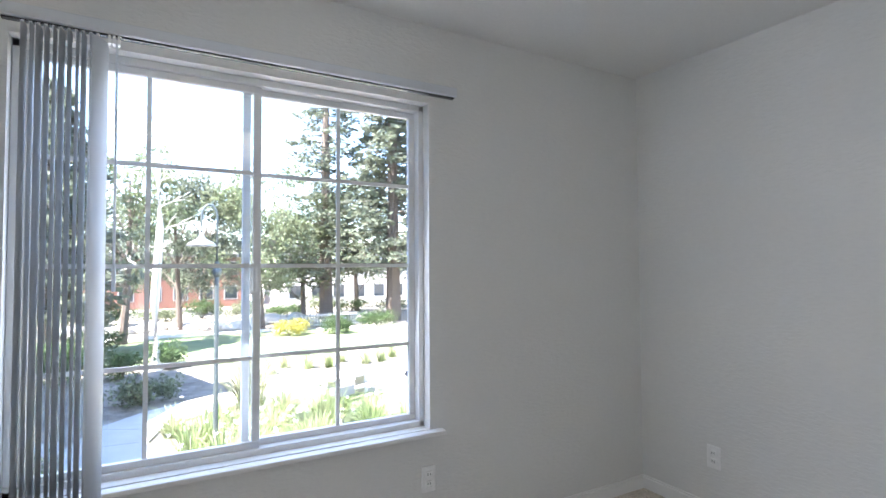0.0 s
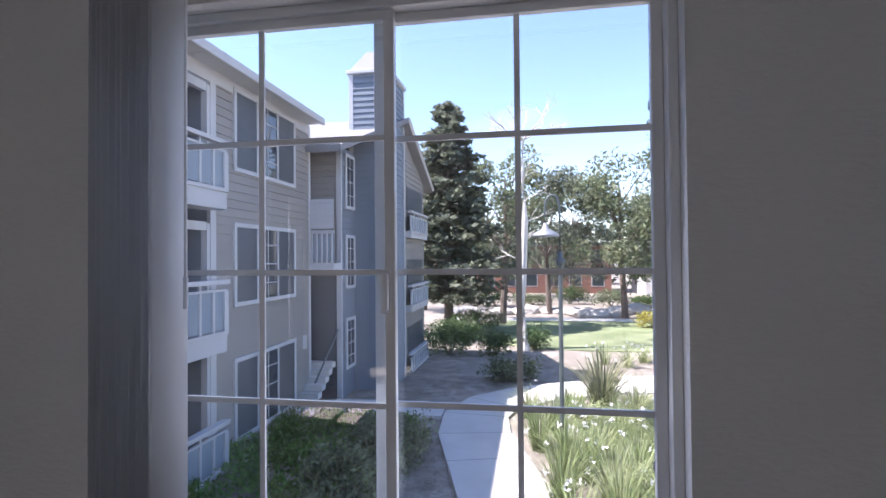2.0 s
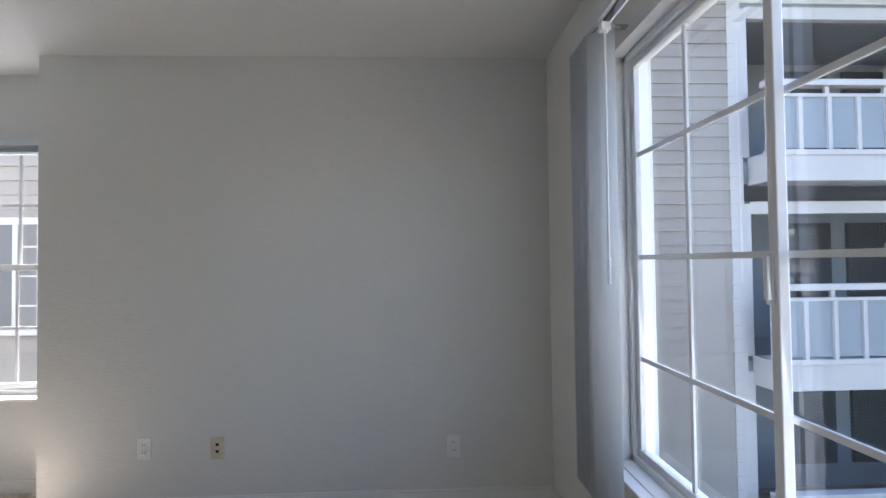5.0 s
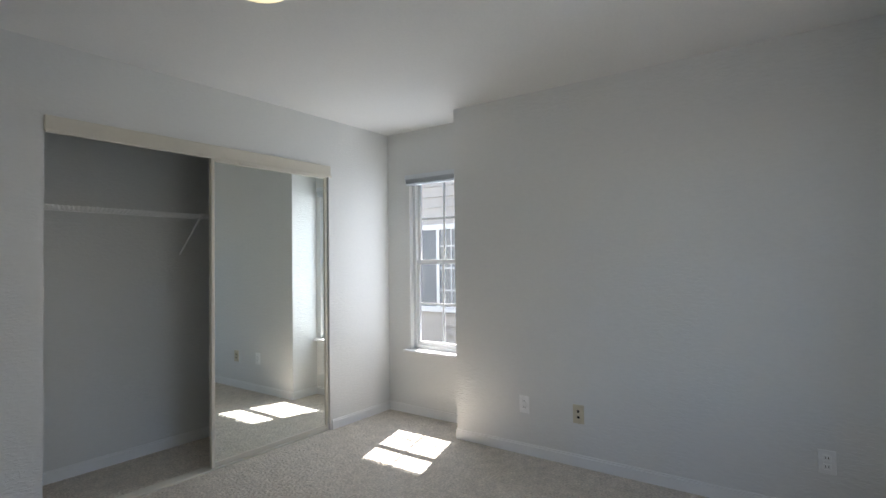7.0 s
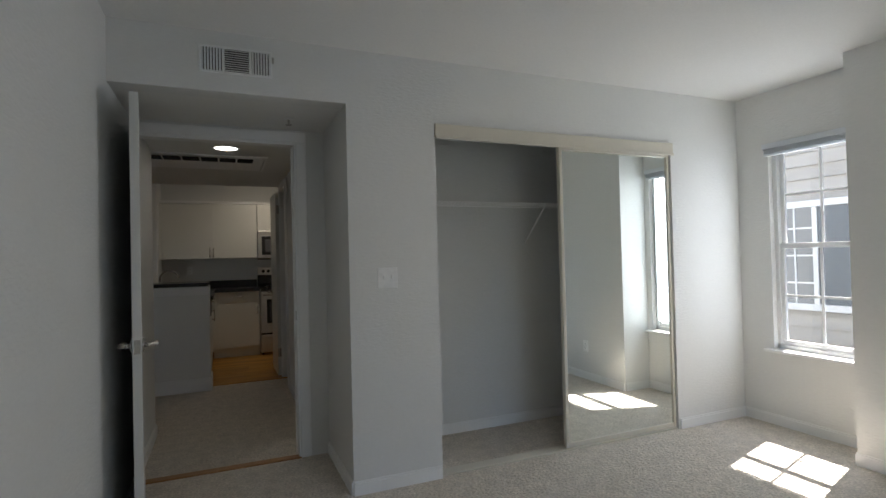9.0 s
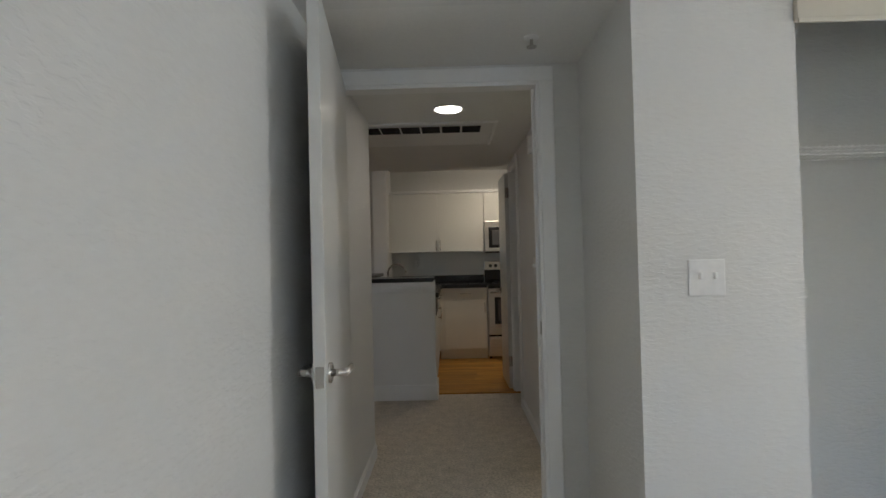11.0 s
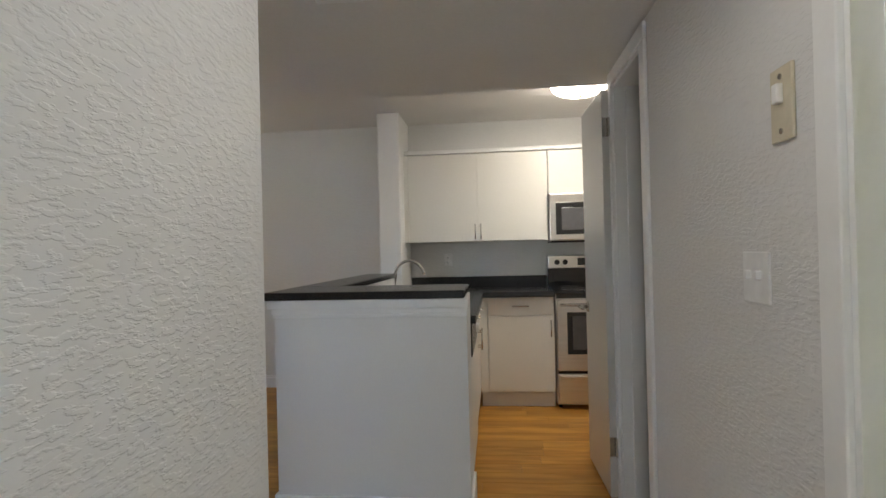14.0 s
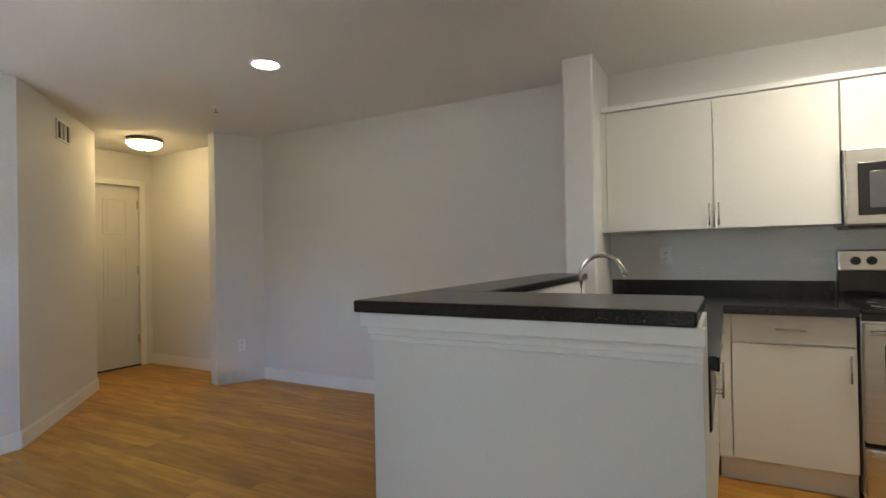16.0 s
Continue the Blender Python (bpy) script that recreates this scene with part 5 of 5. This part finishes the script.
part("handrail", tube([(7.3, NB + 1.9, G + 0.95), (7.3, NB + 0.1, G + 2.2)], 0.03, 8), IRON, bb)
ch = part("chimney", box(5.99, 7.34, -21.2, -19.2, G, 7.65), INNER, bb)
for args in (("y", -19.2, 5.99, 7.34, G, 7.65, SIDING2, 0.2, 1), ("x", 5.99, -21.2, -19.2, G, 7.65, SIDING2, 0.2, -1)):
    lap_boards(bb, *args)
for x0, x1, y0, y1 in ((5.94, 6.10, -19.26, -19.165), (7.23, 7.38, -19.26, -19.165), (5.94, 6.02, -21.25, -21.1)):
    part("corner_board", box(x0, x1, y0, y1, G, 7.65), OUTTRIM, bb)
part("chimney_cap", box(5.88, 7.45, -21.32, -19.08, 7.62, 7.76, bevel=0.02), OUTTRIM, bb, "white chimney cap")
hd = bmesh.new()
lo = [hd.verts.new(p) for p in ((5.96, -21.22, 7.76), (7.37, -21.22, 7.76), (7.37, -19.18, 7.76), (5.96, -19.18, 7.76))]
hi = [hd.verts.new(p) for p in ((6.42, -20.75, 8.55), (6.9, -20.75, 8.55), (6.9, -19.65, 8.55), (6.42, -19.65, 8.55))]
for k in range(4):
    hd.faces.new((lo[k], lo[(k + 1) % 4], hi[(k + 1) % 4], hi[k]))
hd.faces.new(hi), hd.faces.new(lo)
bmesh.ops.recalc_face_normals(hd, faces=hd.faces)
part("chimney_hood", hd, HOOD, bb, "grey sheet metal chimney hood")
rf = bmesh.new()
RY, RZ = -20.9, 6.5
sec = [(-17.0, 4.75), (RY, RZ), (-25.6, 4.45), (-25.6, 4.3), (RY, RZ - 0.18), (-17.0, 4.55)]
e0 = [rf.verts.new((6.85 if y > -20.8 else 5.7, y, z)) for y, z in sec]
e1 = [rf.verts.new((15.5, y, z)) for y, z in sec]
for k in range(6):
    j = (k + 1) % 6
    rf.faces.new((e0[k], e0[j], e1[j], e1[k]))
rf.faces.new(e0), rf.faces.new(e1)
bmesh.ops.recalc_face_normals(rf, faces=rf.faces)
part("roof", rf, SHINGLE, bb)
gb = bmesh.new()
v = [gb.verts.new(p) for p in ((6.04, -25.0, 4.4), (6.04, -21.0, 4.4), (6.04, -21.0, 6.3), (6.3, -25.0, 4.4), (6.3, -21.0, 4.4), (6.3, -21.0, 6.3))]
for f in ((0, 1, 2), (3, 5, 4), (0, 2, 5, 3), (1, 4, 5, 2), (0, 3, 4, 1)):
    gb.faces.new([v[k] for k in f])
bmesh.ops.recalc_face_normals(gb, faces=gb.faces)
part("gable", gb, SIDING, bb)
part("fascia", tube([(5.72, -25.6, 4.42), (5.72, RY, RZ - 0.03)], 0.09, 4), OUTTRIM, bb)
for zb, zt in ((2.1, 3.15), (-0.75, 0.3), (-3.05, -2.3)):
    balcony(bb, 5.8, 6.05, -24.7, -21.6, zb, zt, 0.25 if zb > -3 else 0.06)
    # Flat dark sheet paints the shade above each balcony rail.
    part("loggia", box(6.0, 6.03, -24.5, -21.8, zt, zt + 0.95), SCREEN_SHADE, bb, "dark sheet painted as the shade in the balcony opening")


# ---- plants ----
def leaf_cloud(spots, size, per, rand, flat=1.0):
    """Many small leaf quads round the spots (centre, radii)."""
    vs, fs = [], []
    for (cx, cy, cz), (rx, ry, rz), n in spots:
        for _ in range(int(n * per)):
            d = Vector((rand.gauss(0, 1), rand.gauss(0, 1), rand.gauss(0, 1)))
            d.normalize()
            r = rand.random() ** 0.4
            c = Vector((cx + d.x * rx * r, cy + d.y * ry * r, cz + d.z * rz * r))
            u = Vector((rand.gauss(0, 1), rand.gauss(0, 1), rand.gauss(0, flat)))
            u.normalize()
            w = u.cross(Vector((rand.gauss(0, 1), rand.gauss(0, 1), rand.gauss(0, 1))))
            if w.length < 1e-3:
                continue
            w.normalize()
            s = size * (0.55 + 0.9 * rand.random())
            i = len(vs)
            vs += [c - u * s, c + w * s * 0.42, c + u * s, c - w * s * 0.42]
            fs.append((i, i + 1, i + 2, i + 3))
    me = bpy.data.meshes.new("leaves")
    me.from_pydata(vs, [], fs)
    return me


def crown_part(name, me, material, parent):
    me.materials.append(material)
    return under(new(name, me), parent)


def broad_tree(x, y, h, r, label, seed, material=None, leaves=5200, bark=None, group="garden trees", low=0.28, size=0.16):
    rand = random.Random(seed)
    e = thing("tree", label, "tree", (x, y, G), group)
    pts, rad = [], []
    for k in range(7):
        u = k / 6
        pts.append((x + 0.25 * math.sin(seed + 2 * u), y + 0.25 * math.cos(seed * 2 + 2 * u), G + h * 0.8 * u))
        rad.append(0.02 * h * (1 - 0.85 * u) + 0.02)
    trunk = tube(pts, rad, 9)
    spots = []
    for k in range(26):
        a, u = rand.random() * 6.28, low + (0.97 - low) * rand.random()
        spread = r * (1.0 - abs(u - 0.55) * 1.1) * (0.45 + 0.55 * rand.random())
        c = (x + spread * math.cos(a), y + spread * math.sin(a), G + h * u)
        b = pts[min(6, int(u * 6))]
        tube([b, ((b[0] + c[0]) / 2, (b[1] + c[1]) / 2, (b[2] + c[2]) / 2 + 0.15), c], [0.05, 0.035, 0.015], 5, trunk)
        s = r * (0.22 + 0.2 * rand.random())
        spots.append((c, (s, s, s * 0.75), 1))
    part("trunk", trunk, bark or BARK, e)
    crown_part("crown", leaf_cloud(spots, size, leaves / 26, rand), material or LEAF_MID, e)
    return e


def conifer(x, y, h, r, label, seed, leaves=9000, gap=0.0, size=0.2):
    rand = random.Random(seed)
    e = thing("tree", label, "tree", (x, y, G), "conifers")
    trunk = tube([(x, y, G), (x + 0.1, y, G + h * 0.5), (x, y, G + h)], [0.022 * h, 0.014 * h, 0.02], 9)
    spots = []
    tiers = 30
    for k in range(tiers):
        u = 0.16 + 0.84 * k / tiers
        reach = r * (1 - u) ** 0.7 * (0.75 + 0.5 * rand.random()) + 0.25
        n = 6 if u < 0.75 else 4
        for j in range(n):
            if rand.random() < gap:
                continue
            a = 6.28 * j / n + rand.random()
            p = Vector((x, y, G + h * u))
            q = p + Vector((reach * math.cos(a), reach * math.sin(a), -0.12 * reach + 0.3 * rand.random()))
            tube([p, (p + q) / 2 + Vector((0, 0, 0.12)), q], [0.05, 0.035, 0.012], 4, trunk)
            for v in (0.45, 0.72, 0.98):
                c = p.lerp(q, v)
                s = 0.2 * reach + 0.22
                spots.append((tuple(c), (s, s, s * 0.42), 1))
    part("trunk", trunk, BARK, e)
    crown_part("crown", leaf_cloud(spots, size, leaves / len(spots), rand, 0.4), LEAF_DARK, e)
    return e


def bare_tree(x, y, h, label, seed):
    """A pale trunk that forks high up into a flat crown of thin leafless limbs; h: the fork's height."""
    rand = random.Random(seed)
    e = thing("tree", label, "tree", (x, y, G), "garden trees")
    bm = tube([(x, y, G), (x + 0.1, y, G + h * 0.3), (x - 0.06, y, G + h * 0.62), (x + 0.05, y, G + h * 0.85), (x, y, G + h)], [0.26, 0.19, 0.15, 0.12, 0.09], 10)

    def limb(p, d, length, r, depth):
        q = p + d * length * 0.5 + Vector((rand.gauss(0, 0.05), 0, 0.05)) * length
        s = p + d * length + Vector((0, rand.gauss(0, 0.08), 0.08)) * length
        tube([p, q, s], [r, r * 0.8, r * 0.5], 6, bm)
        if depth:
            for start in (q, s, s):
                dd = (d + Vector((rand.gauss(0, 0.5), rand.gauss(0, 0.5), rand.gauss(0.05, 0.35)))).normalized()
                limb(start, dd, length * 0.66, r * 0.55, depth - 1)
    top = Vector((x, y, G + h))
    for a, rise in ((0.2, 0.55), (1.4, 0.5), (2.8, 0.8), (3.5, 0.4), (5.0, 0.7), (6.0, 0.25)):
        limb(top, Vector((math.cos(a), math.sin(a), rise)).normalized(), 1.0, 0.055, 3)
    for u in (0.42, 0.5, 0.6, 0.7, 0.8, 0.9):
        a = rand.random() * 6.28
        limb(Vector((x, y, G + h * u)), Vector((math.cos(a), math.sin(a), 0.35)).normalized(), 0.75, 0.035, 2)
    part("trunk", bm, PALEBARK, e)
    return e


def shrub(x, y, rx, ry, h, label, seed, material=None, leaves=1500, size=0.07, group="shrubs", z=None):
    rand = random.Random(seed)
    base = G if z is None else z
    e = thing("shrub", label, "shrub", (x, y, base), group)
    spots = []
    for _ in range(22):
        a, q = rand.random() * 6.28, rand.random() ** 0.5
        spots.append(((x + rx * 0.75 * q * math.cos(a), y + ry * 0.75 * q * math.sin(a), base + h * (0.3 + 0.38 * rand.random())), (rx * 0.36, ry * 0.36, h * 0.34), 1))
    stems = bmesh.new()
    for _ in range(5):
        a = rand.random() * 6.28
        tube([(x, y, base), (x + rx * 0.4 * math.cos(a), y + ry * 0.4 * math.sin(a), base + h * 0.6)], [0.03, 0.012], 5, stems)
    part("stems", stems, BARK, e)
    crown_part("foliage", leaf_cloud(spots, size, leaves / 22, rand), material or LEAF_HEDGE, e)
    return e


def tuft(x, y, h, r, n, label, seed, material, width=0.02, flowers=0, group="grass clumps", name="ornamental_grass"):
    """A clump of arching blades."""
    rand = random.Random(seed)
    e = thing(name, label, "plant", (x, y, G), group)
    vs, fs, heads = [], [], []
    for _ in range(n):
        a, lean = rand.random() * 6.28, rand.random() ** 0.7
        d = Vector((math.cos(a), math.sin(a), 0))
        side = Vector((-d.y, d.x, 0)) * width
        hh = h * (0.6 + 0.5 * rand.random())
        p0 = Vector((x, y, G)) + d * r * 0.25 * rand.random()
        tip = None
        for k in range(5):
            u = k / 4
            c = p0 + d * (r * lean * u ** 1.5) + Vector((0, 0, hh * (u - 0.42 * lean * u ** 3)))
            w = 1 - u * 0.85
            vs += [c - side * w, c + side * w]
            tip = c
            if k:
                i = len(vs)
                fs.append((i - 4, i - 3, i - 1, i - 2))
        heads.append(tip)
    me = bpy.data.meshes.new("blades")
    me.from_pydata(vs, [], fs)
    crown_part("blades", me, material, e)
    if flowers:
        spots = [((t.x, t.y, t.z + 0.05), (0.07, 0.07, 0.06), 1) for t in rand.sample(heads, min(flowers, len(heads)))]
        crown_part("flowers", leaf_cloud(spots, 0.035, 9, rand), PETAL, e)
    return e


conifer(6.1, -32.5, 13.6, 3.3, "dense dark conifer behind the buildings", 21, 15000, 0.1, 0.22)
broad_tree(3.2, -37.0, 12.0, 3.6, "leafy green garden tree", 22, leaves=5200)
bare_tree(1.62, -27.2, 10.0, "bare tree with a pale trunk and thin limbs", 23)
broad_tree(0.2, -43.0, 11.0, 3.6, "leafy green garden tree", 24, LEAF_DARK)
broad_tree(-5.2, -41.0, 12.0, 4.6, "broad leafy green tree by the lawn", 25, leaves=8000)
broad_tree(-9.6, -45.0, 11.0, 4.0, "broad leafy green tree by the lawn", 26, leaves=6000)
conifer(-11.0, -44.0, 27.0, 4.0, "tall open redwood with thin tiers", 27, 9000, 0.25)
conifer(-15.8, -41.0, 30.0, 5.2, "massive dense redwood beyond the lawn", 28, 17000, size=0.26)
conifer(-23.5, -41.0, 28.0, 6.0, "massive dense redwood beyond the lawn", 29, 12000, size=0.26)
broad_tree(10.5, -45.0, 12.0, 4.2, "leafy green tree beyond the buildings", 30)
broad_tree(-16.5, -52.0, 13.0, 5.0, "leafy green tree beyond the lawn", 31, leaves=6500)
broad_tree(-3.0, -56.0, 10.5, 5.0, "leafy green tree beyond the rocks", 32, LEAF_DARK, 6000)
broad_tree(6.0, -58.0, 12.0, 5.5, "leafy green tree beyond the rocks", 33, LEAF_DARK, 6000)
broad_tree(-34.0, -55.0, 15.0, 6.0, "leafy green tree beyond the lawn", 34, leaves=6500)

shrub(5.0, -25.6, 1.5, 1.6, 1.5, "clipped dark green hedge mound", 41, leaves=2600)
shrub(5.1, -29.0, 1.7, 1.6, 1.5, "clipped dark green hedge mound", 42, leaves=2600)
shrub(4.8, -33.4, 1.9, 1.6, 1.4, "clipped dark green hedge mound", 43, leaves=2600)
shrub(2.9, -25.8, 0.9, 0.9, 1.2, "round dark green shrub", 44)
shrub(1.2, -27.6, 0.9, 0.9, 1.3, "round dark green shrub", 45)
shrub(2.1, -20.9, 1.2, 1.0, 1.0, "loose shrub with pale flower heads", 46, LEAF_MID, 1500)
shrub(-6.0, -35.6, 1.4, 1.1, 1.15, "golden yellow shrub at the lawn's edge", 47, LEAF_GOLD, 2200)
shrub(-9.0, -35.0, 1.4, 1.2, 1.35, "round dark green shrub", 48, leaves=2200)
shrub(-12.8, -37.0, 2.0, 1.4, 1.5, "round dark green shrub", 49, leaves=2200)
for k in range(9):
    shrub(8.0 - 3.4 * k, -50.5 + 1.2 * math.sin(k * 1.7), 2.2, 1.3, 1.6 + 0.4 * math.sin(k * 2.3), "dark green shrub beyond the rocks", 60 + k, LEAF_HEDGE if k % 2 else LEAF_MID, 1100, 0.11)
# groundcover below building A
rand = random.Random(7)
ivy = [((4.4 + 3.4 * rand.random(), -16.0 + 7.5 * rand.random(), G + 0.22), (0.5, 0.5, 0.24), 1) for _ in range(110)]
ivy = [s for s in ivy if s[0][0] > 3.9 + 0.25 * (s[0][1] + 16)]
me = leaf_cloud(ivy, 0.055, 150, rand)
me.materials.append(LEAF_IVY)
tagged(new("groundcover", me), "low green leafy groundcover beside the path", "plant", kind="stuff")
shrub(4.3, -13.4, 1.1, 1.3, 1.0, "low leafy shrub beside the path", 50, LEAF_MID, 2600, 0.06)
shrub(4.6, -11.2, 1.1, 1.2, 1.0, "low leafy shrub beside the path", 51, LEAF_MID, 2400, 0.06)

tuft(-0.75, -18.4, 1.9, 1.5, 170, "upright striped flax clump", 71, FLAX, 0.035, group="flax clumps", name="flax_clump")
tuft(0.3, -16.9, 1.1, 0.9, 130, "green strap-leaved clump", 72, BLADE)
for k in range(42):
    a, b = k % 7, k // 7
    tuft(0.6 - 0.72 * a + 0.3 * math.sin(k * 3.1) + 0.1 * b, -11.0 - 1.12 * b + 0.35 * math.cos(k * 1.7), 1.05 + 0.25 * math.sin(k), 0.9, 170, "green strap-leaved clump with white flowers", 80 + k, BLADE, 0.014, 3, "flowering clumps", "flowering_clump")
for k in range(14):
    tuft(-1.6 - 0.95 * k * 0.9, -24.4 + 0.6 * math.sin(k * 2.2), 0.95, 0.9, 80, "green strap-leaved clump with white flowers", 120 + k, BLADE, 0.02, 6, "flowering clumps", "flowering_clump")

# rocks along the far edge of the lawn
for k in range(46):
    r = random.Random(300 + k)
    bm = bmesh.new()
    bmesh.ops.create_icosphere(bm, subdivisions=2, radius=1)
    s = 0.35 + 0.5 * r.random()
    for v in bm.verts:
        v.co = Vector((v.co.x * s * 1.3, v.co.y * s, v.co.z * s * 0.6)) * (1 + 0.25 * noise.noise(v.co * 1.4 + Vector((k, 0, 0))))
    bmesh.ops.translate(bm, vec=(6.5 - 0.46 * k + r.random(), -42.3 + 1.6 * math.sin(k * 0.35) - r.random() * 1.6, G + s * 0.25), verts=bm.verts)
    solo("rock", bm, STONE, "pale weathered landscape rock", "rock", "landscape rocks")

# garden lamp
lp = thing("street_lamp", "dark gooseneck garden lamp with a shallow shade", "street lamp", (0.62, -14.6, G))
LX, LY = 0.62, -14.6
part("pole", tube([(LX, LY, G), (LX, LY, G + 0.5), (LX, LY, 1.15)], [0.075, 0.055, 0.05], 14), IRON, lp)
part("collar", lathe([(0.05, 1.1), (0.09, 1.16), (0.11, 1.26), (0.06, 1.3), (0.06, 1.42), (0.03, 1.46)], 16, Matrix.Translation((LX, LY, 0))), IRON, lp, smooth=True)
arc = [(LX, LY, 1.4), (LX, LY, 2.45)] + [(LX + 0.17 - 0.17 * math.cos(a), LY, 2.45 + 0.32 * math.sin(a)) for a in [radians(20 * k) for k in range(1, 9)]] + [(LX + 0.34, LY, 2.3), (LX + 0.33, LY, 2.12)]
part("gooseneck", tube(arc, 0.028, 10), IRON, lp, smooth=True)
part("shade", lathe([(0.04, 2.12), (0.07, 2.0), (0.16, 1.94), (0.30, 1.86), (0.335, 1.80), (0.32, 1.80), (0.2, 1.87)], 28, Matrix.Translation((LX + 0.33, LY, 0))), GALV, lp, "shallow grey metal shade", smooth=True)

# picnic table and grill
pt = thing("picnic_table", "pale concrete picnic table with two benches", "table", (-4.0, -18.7, G))
mt = Matrix.Translation((-4.0, -18.7, G)) @ Matrix.Rotation(radians(20), 4, "Z")
part("tabletop", box(-0.95, 0.95, -0.38, 0.38, 0.68, 0.76, bevel=0.015, m=mt), CONCRETE, pt)
for s in (-1, 1):
    part("bench", box(-0.95, 0.95, s * 0.72 - 0.14, s * 0.72 + 0.14, 0.40, 0.46, bevel=0.012, m=mt), CONCRETE, pt)
    part("leg", box(s * 0.6 - 0.08, s * 0.6 + 0.08, -0.25, 0.25, 0.0, 0.68, bevel=0.01, m=mt), CONCRETE, pt)
    part("bench_arm", box(s * 0.6 - 0.05, s * 0.6 + 0.05, -0.8, 0.8, 0.32, 0.40, bevel=0.01, m=mt), CONCRETE, pt)
gr2 = thing("park_grill", "grey steel park grill on a post", "grill", (-2.75, -15.6, G))
part("post", tube([(-2.75, -15.6, G), (-2.75, -15.6, G + 0.85)], 0.045, 10), GALV, gr2)
mg = Matrix.Translation((-2.75, -15.6, G + 0.85)) @ Matrix.Rotation(radians(25), 4, "Z")
bm = bmesh.new()
for a in ((-0.28, 0.28, -0.2, 0.2, 0, 0.015), (-0.28, 0.28, 0.185, 0.2, 0, 0.26), (-0.28, -0.265, -0.2, 0.2, 0, 0.22), (0.265, 0.28, -0.2, 0.2, 0, 0.22)):
    put(bm, *a, m=mg)
part("firebox", bm, GALV, gr2)
for k in range(9):
    part("grate_bar", box(-0.24 + 0.06 * k, -0.228 + 0.06 * k, -0.22, 0.18, 0.17, 0.18, m=mg), GALV, gr2)

# low fence by the golden shrub
fe = thing("fence", "low grey slatted garden fence", "fence", (-9, -38, G))
for k in range(24):
    part("slat", box(-6.6 - 0.22 * k - 0.07, -6.6 - 0.22 * k, -38.4 - 0.03 * k, -38.36 - 0.03 * k, G, G + 1.1), GALV, fe)
for z in (0.25, 0.9):
    part("rail", box(-11.9, -6.6, -39.15, -38.3, G + z, G + z + 0.06), GALV, fe)


def far_house(x0, x1, y, z1, wallmat, label, seed):
    """A low far building: storeys of windows under a plain roof."""
    e = thing("apartment_building", label, "building", ((x0 + x1) / 2, y, G), "far buildings")
    part("wall", box(x0, x1, y - 8, y, G, z1), wallmat, e)
    part("roof", prism([(x0 - 0.5, y - 8.5), (x1 + 0.5, y - 8.5), (x1 + 0.5, y + 0.5), (x0 - 0.5, y + 0.5)], z1, z1 + 0.35), SHINGLE, e)
    n = int((x1 - x0) / 2.6)
    for k in range(n):
        for z in (G + 0.9, G + 3.7, G + 6.5):
            if z + 1.5 < z1:
                x = x0 + 0.9 + 2.6 * k
                w = part("window", box(x, x + 1.3, y, y + 0.05, z, z + 1.4), WINGLASS, e)
                part("frame", box(x - 0.1, x + 1.4, y - 0.01, y + 0.03, z - 0.1, z + 1.5), OUTTRIM, w)
    return e


far_house(-8, 14, -66, 2.6, BRICKRED, "far red-brown apartment block behind trees", 1)
far_house(-30, -11, -62, 3.6, FARWHITE, "far pale apartment block behind trees", 2)
far_house(-60, -36, -60, 4.5, FARWHITE, "far pale apartment block behind trees", 3)
far_house(18, 40, -64, 4.5, FARWHITE, "far pale apartment block behind trees", 4)
woods = [((-60 + 5 * k, -84 + 4 * math.sin(k), G + 6 + 1.5 * math.sin(k * 1.9)), (3.6, 3.0, 5.0 + 1.5 * math.sin(k * 2.7)), 1) for k in range(27)]
me = leaf_cloud(woods, 0.5, 520, random.Random(5), 1.0)
me.materials.append(LEAF_DARK)
tagged(new("far_woods", me), "line of far dark green trees", "trees", kind="stuff")

# ---- floor planks ----
PLANK_W, PLANK_L = 0.125, 1.21
planks = thing("floor_2", "honey-coloured laminate plank floor", "floor", (-2, 3.5, -0.012), kind="structure")
mesh_cache = {}


def plank_mesh(x0, x1):
    key = round(x1 - x0, 2)
    if key not in mesh_cache:
        bm = box(0, x1 - x0 - 0.0016, 0, PLANK_W - 0.0016, -0.012, 0.0)
        me = bpy.data.meshes.new("plank")
        bm.to_mesh(me)
        bm.free()
        me.materials.append(WOOD)
        mesh_cache[key] = me
    return mesh_cache[key]


plank_rng = random.Random(4)
rest = bmesh.new()
row = 0
y = LS
while y < K - 0.01:
    x = -6.05 - plank_rng.random() * PLANK_L
    while x < 2.6:
        a, b = max(x, -6.05), min(x + PLANK_L, 2.6)
        if y < 3.09 and b > -1.075:
            b = min(b, -1.075)
        if b - a > 0.05:
            if a > -4.9 and b < 1.6 and y > 2.6:
                ob = new("plank", plank_mesh(a, b))
                ob.location = (a, y, 0)
                ob.parent = planks
                ob.matrix_parent_inverse = Matrix.Translation(planks.location).inverted()
            else:
                put(rest, a, b - 0.0016, y, y + PLANK_W - 0.0016, -0.012, 0.0)
        x += PLANK_L
    y += PLANK_W
tagged(part("planks", rest, WOOD, planks), kind="stuff")
